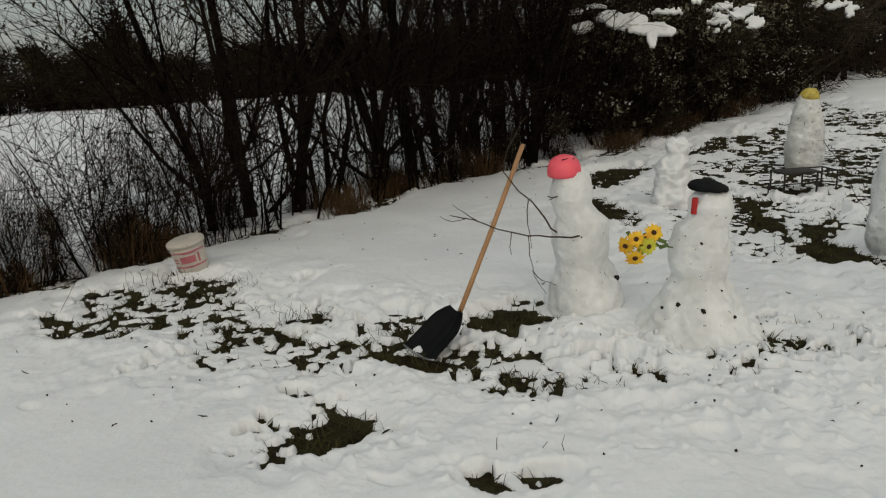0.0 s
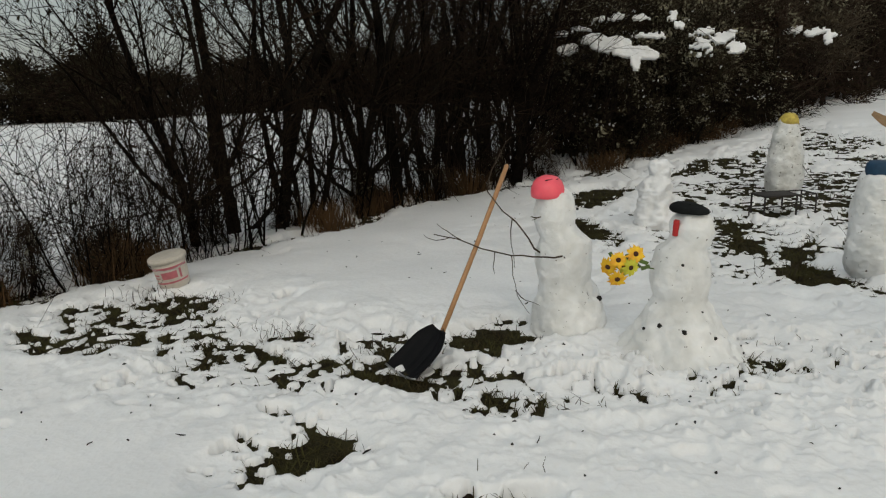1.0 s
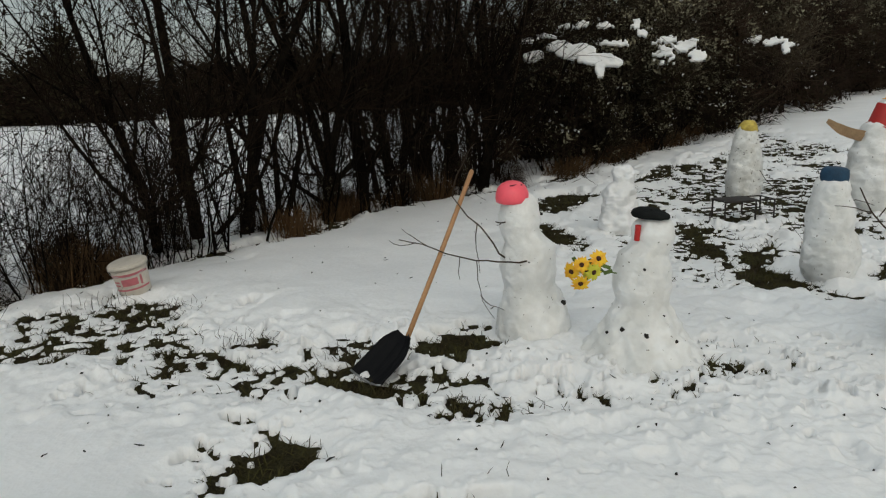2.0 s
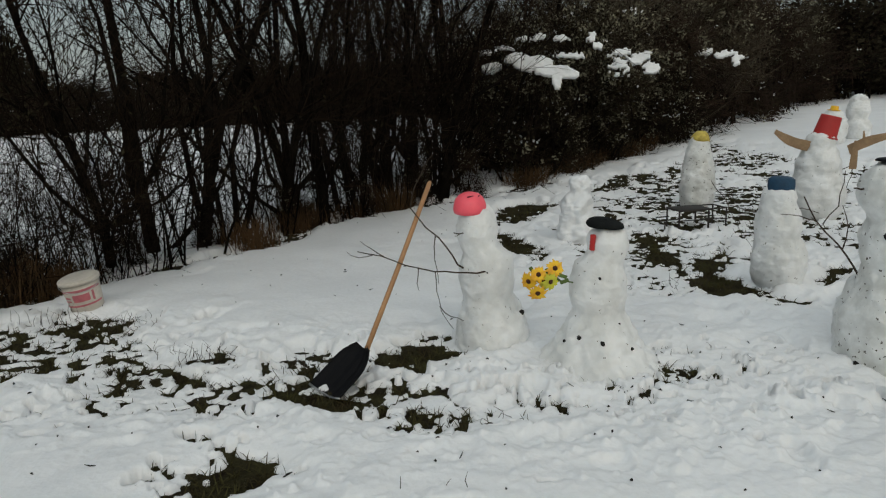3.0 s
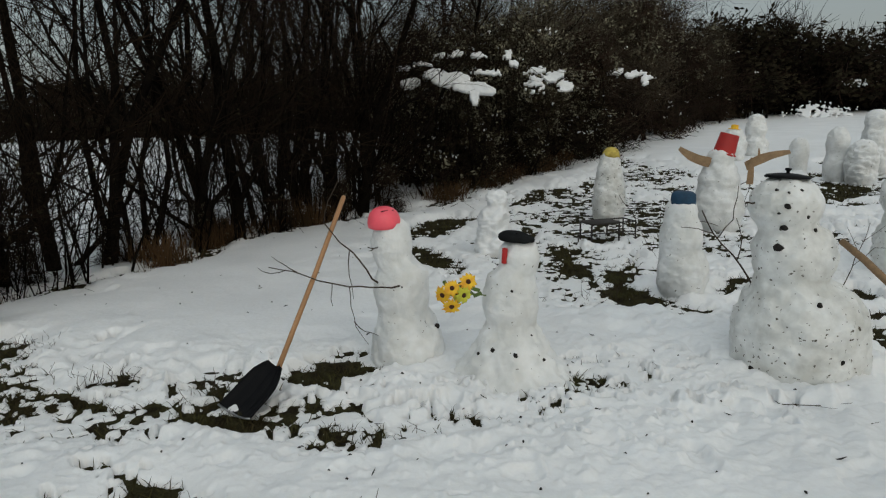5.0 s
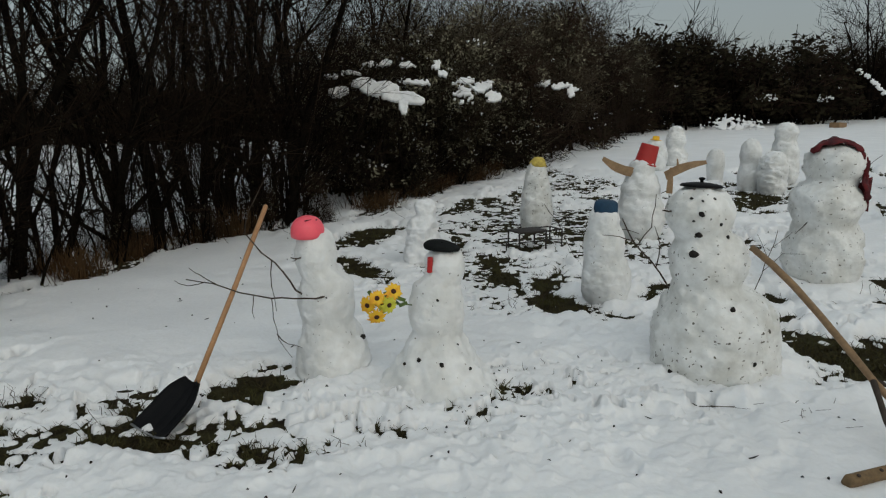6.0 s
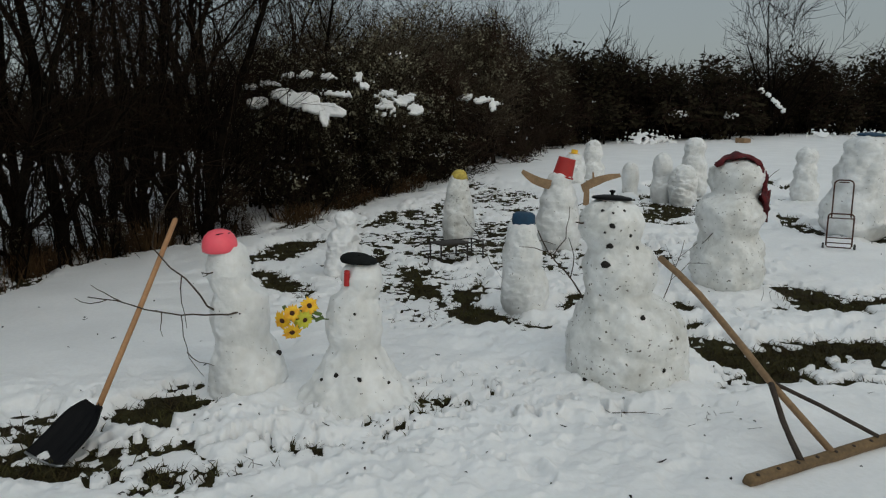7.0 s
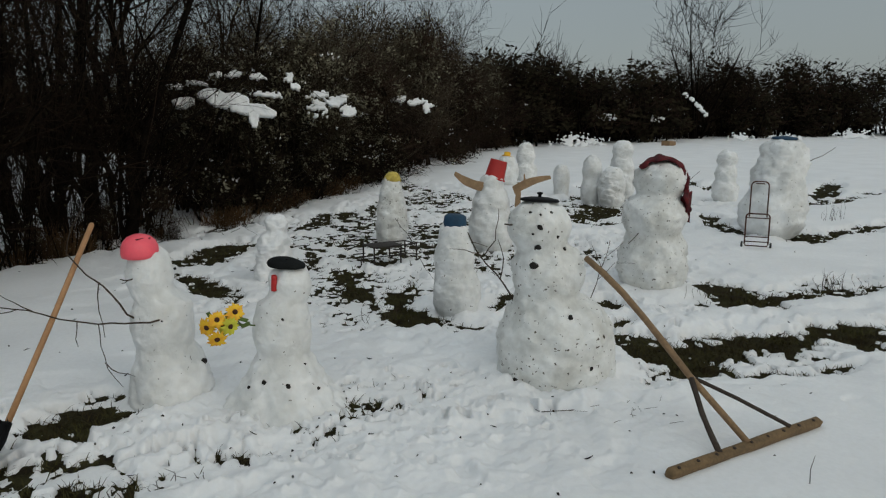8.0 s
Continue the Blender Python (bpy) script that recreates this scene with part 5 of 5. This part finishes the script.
def sunflower(x, z, r, seed, petal=PETAL, lean=(0, 0)):
    rng = random.Random(seed)
    head = new("sunflower")
    head.parent = bouquet
    head.matrix_basis = pose(x, rng.uniform(-0.02, 0.02), z, 90 + lean[0], 0, lean[1])
    for layer in range(2):
        for k in range(11):
            a = 2 * math.pi * (k + 0.5 * layer) / 11 + rng.gauss(0, 0.06)
            c, s = math.cos(a), math.sin(a)
            ln, w = r * rng.uniform(0.85, 1.15), r * 0.20
            pts = [(0.18 * r, -w * 0.5, 0), (0.18 * r, w * 0.5, 0), (0.62 * ln, w, 0.006), (0.65 * ln, -w, 0.006), (ln, 0, -0.004 - 0.006 * layer)]
            vs = [(px * c - py * s, px * s + py * c, pz + 0.004 * (1 - layer)) for px, py, pz in pts]
            raw("petal", vs, [(0, 1, 2, 3), (3, 2, 4)], petal, head)
    part("heart", lathe([(0.0, -0.004), (r * 0.25, -0.002), (r * 0.27, 0.006), (r * 0.20, 0.012), (0.0, 0.013)], 16), SEEDS, head)
    return head


for n, (x, z, r, petal, lean) in enumerate([(-0.075, 0.0, 0.054, PETAL, (12, -28)), (-0.022, 0.045, 0.050, PETAL, (-16, 8)), (0.068, 0.072, 0.054, PETAL, (-25, 22)),
                                            (0.042, 0.004, 0.052, LIMEPETAL, (8, 30)), (-0.026, -0.060, 0.054, PETAL, (24, 4)), (0.005, 0.010, 0.045, LIMEPETAL, (-4, -12))]):
    sunflower(x, z, r, n, petal, lean)
    tube_part("stem", [(x, 0.012, z), (x * 0.4 + 0.03, 0.05, z * 0.5), (0.10, 0.06, -0.01), (0.17, 0.06, -0.02)], 0.004, GREEN, bouquet, 6)
for x, z, a in [(-0.055, 0.06, 60), (0.11, 0.03, 20), (0.02, -0.03, -40), (0.0, 0.02, 100), (0.12, 0.0, -20), (0.03, 0.05, 70)]:
    part("leaf", box(0.050, 0.003, 0.022, 0.001, pose(x, 0.01, z, 10, a, 0)), GREEN, bouquet)

# block of wood left on the far snow
block = part("wooden_block", box(0.62, 0.40, 0.26, 0.03, pose(0, 0, 0.10)), OLDWOOD)
block.matrix_basis = pose(20.35, 25.5, surface(20.35, 25.5) - 0.03, 0, 3, 25)
tagged(block, "pale weathered block of wood lying on the snow", "block")

# low iron stand
stand = thing("iron_stand", 2.21, 7.48, surface(2.21, 7.48) + 0.01, "low rusty iron stand with a flat plate", "stand", rz=14)
stand.scale = (0.85, 0.85, 0.9)
part("plate", box(0.44, 0.34, 0.018, 0.004, pose(0.02, 0, 0.235)), IRON, stand)
for x, y in ((-0.19, -0.15), (-0.19, 0.15), (0.21, -0.15), (0.21, 0.15)):
    part("leg", box(0.018, 0.018, 0.235, 0.003, pose(x, y, 0.11)), IRON, stand)
part("rail", box(0.24, 0.014, 0.014, 0.002, pose(0.34, -0.15, 0.235)), IRON, stand)
part("rail", box(0.24, 0.014, 0.014, 0.002, pose(0.34, 0.15, 0.235)), IRON, stand)
part("rail", box(0.014, 0.32, 0.014, 0.002, pose(0.455, 0, 0.235)), IRON, stand)
for y in (-0.15, 0.15):
    part("leg", box(0.016, 0.016, 0.235, 0.003, pose(0.455, y, 0.11)), IRON, stand)
part("rail", box(0.60, 0.012, 0.012, 0.002, pose(0.10, -0.17, 0.12)), IRON, stand)
part("rail", box(0.18, 0.014, 0.014, 0.002, pose(-0.27, -0.10, 0.13)), IRON, stand)
part("rail", box(0.18, 0.014, 0.014, 0.002, pose(-0.27, 0.12, 0.13)), IRON, stand)
part("leg", box(0.014, 0.014, 0.14, 0.003, pose(-0.355, -0.10, 0.06)), IRON, stand)

# folding trolley
trolley = thing("luggage_trolley", 6.58, 6.41, surface(6.58, 6.41) - 0.02, "rusty red-brown tube luggage trolley standing upright", "trolley", rz=-44, rx=-5)
trolley.scale = (0.84, 0.84, 0.84)


def bow(half, z0, z1, r=0.045, y=0.0):
    pts = [(-half, y, z0), (-half, y, z1 - r)]
    pts += [(-half + r - r * math.cos(radians(a)), y, z1 - r + r * math.sin(radians(a))) for a in (25, 50, 75, 90)]
    return pts + [(-p[0], p[1], p[2]) for p in reversed(pts)]


tube_part("lower_frame", bow(0.155, 0.06, 0.50), 0.011, RUST, trolley, 8)
tube_part("upper_frame", bow(0.115, 0.46, 0.96, 0.06), 0.010, RUST, trolley, 8)
for z, h in ((0.10, 0.155), (0.44, 0.155), (0.17, 0.15), (0.93, 0.06)):
    tube_part("crossbar", [(-h, 0, z), (h, 0, z)], 0.008, RUST, trolley, 8)
for x in (-0.13, 0.13):
    tube_part("bracket", [(x * 0.9, 0, 0.47), (x * 0.9, -0.03, 0.44), (x * 0.55, -0.03, 0.44)], 0.007, RUST, trolley, 8)
tube_part("toe_plate", [(-0.15, 0, 0.06), (-0.14, -0.16, 0.05), (0.14, -0.16, 0.05), (0.15, 0, 0.06)], 0.009, RUST, trolley, 8)
for x in (-0.19, 0.19):
    bm = lathe([(0.0, -0.012), (0.030, -0.014), (0.044, -0.012), (0.046, 0.0), (0.044, 0.012), (0.030, 0.014), (0.0, 0.012)], 22)
    part("wheel", bm, RUBBER, trolley).matrix_basis = pose(x, 0.02, 0.05, 0, 90, 0)

# litter: bits of bark, leaves and soil scattered on the snow
rng = random.Random(77)
litter = Soup()
spots = []
while len(spots) < 380:
    cx, cy, sx, sy = rng.choice([(0.6, 3.5, 1.0, 0.5), (-1.2, 3.6, 1.1, 0.6), (2.4, 3.4, 1.0, 0.6), (1.5, 3.2, 2.2, 0.6), (3.0, 7.5, 2.0, 2.0), (-2.5, 5.5, 1.6, 1.2), (5.5, 6.5, 2.5, 2.5), (-0.5, 7.5, 1.6, 2.0)])
    x, y = rng.gauss(cx, sx), rng.gauss(cy, sy)
    if math.hypot(x, y) > 2.2 and y > 1:
        spots.append((x, y))
sx, sy = np.array([p[0] for p in spots]), np.array([p[1] for p in spots])
sz = land(sx, sy) + np.maximum(snow_depth(sx, sy), 0)
for x, y, z in zip(sx, sy, sz):
    a, ln = rng.uniform(0, 6.283), rng.choice([0.004, 0.005, 0.006, 0.008, 0.010, 0.022])
    r = rng.uniform(0.002, 0.005) if ln > 0.02 else rng.uniform(0.003, 0.007)
    litter.tube([(x - ln * math.cos(a), y - ln * math.sin(a), z), (x, y, z + r), (x + ln * math.cos(a), y + ln * math.sin(a), z + rng.uniform(-0.3, 0.8) * ln)], [r * 0.6, r, r * 0.4], 4)
tagged(litter.done("litter", STONE), "dark bits of bark and soil scattered over the snow", "litter", kind="stuff")

# weeds poking through
weeds = Soup()
for cx, cy, n, h in [(-1.75, 4.0, 26, 0.10), (-1.05, 3.75, 16, 0.09), (-2.5, 4.6, 30, 0.10), (2.35, 2.95, 14, 0.08), (1.3, 3.9, 6, 0.05), (5.9, 4.75, 30, 0.14), (4.6, 4.9, 16, 0.10),
                     (-0.25, 2.45, 3, 0.12), (-3.2, 4.75, 18, 0.12), (1.55, 5.3, 14, 0.09), (10.2, 9.8, 24, 0.3), (9.6, 7.9, 16, 0.3), (0.05, 3.05, 8, 0.06)]:
    for _ in range(n):
        x, y = rng.gauss(cx, 0.12), rng.gauss(cy, 0.07)
        z = float(land(x, y)) + 0.03
        t = rng.uniform(0.5, 1.2) * h
        weeds.tube([(x, y, z), (x + rng.gauss(0, 0.02), y + rng.gauss(0, 0.02), z + t * 0.6), (x + rng.gauss(0, 0.025), y + rng.gauss(0, 0.025), z + t)], [0.0022, 0.0018, 0.001], 3)
weeds.tube([(2.60, 2.06, 0.02), (2.605, 2.06, 0.09), (2.60, 2.06, 0.16), (2.62, 2.06, 0.22)], [0.003, 0.0025, 0.002, 0.001], 4)
tagged(weeds.done("weeds", STICK), "thin dry weed stalks standing in the snow", "weeds", kind="stuff")
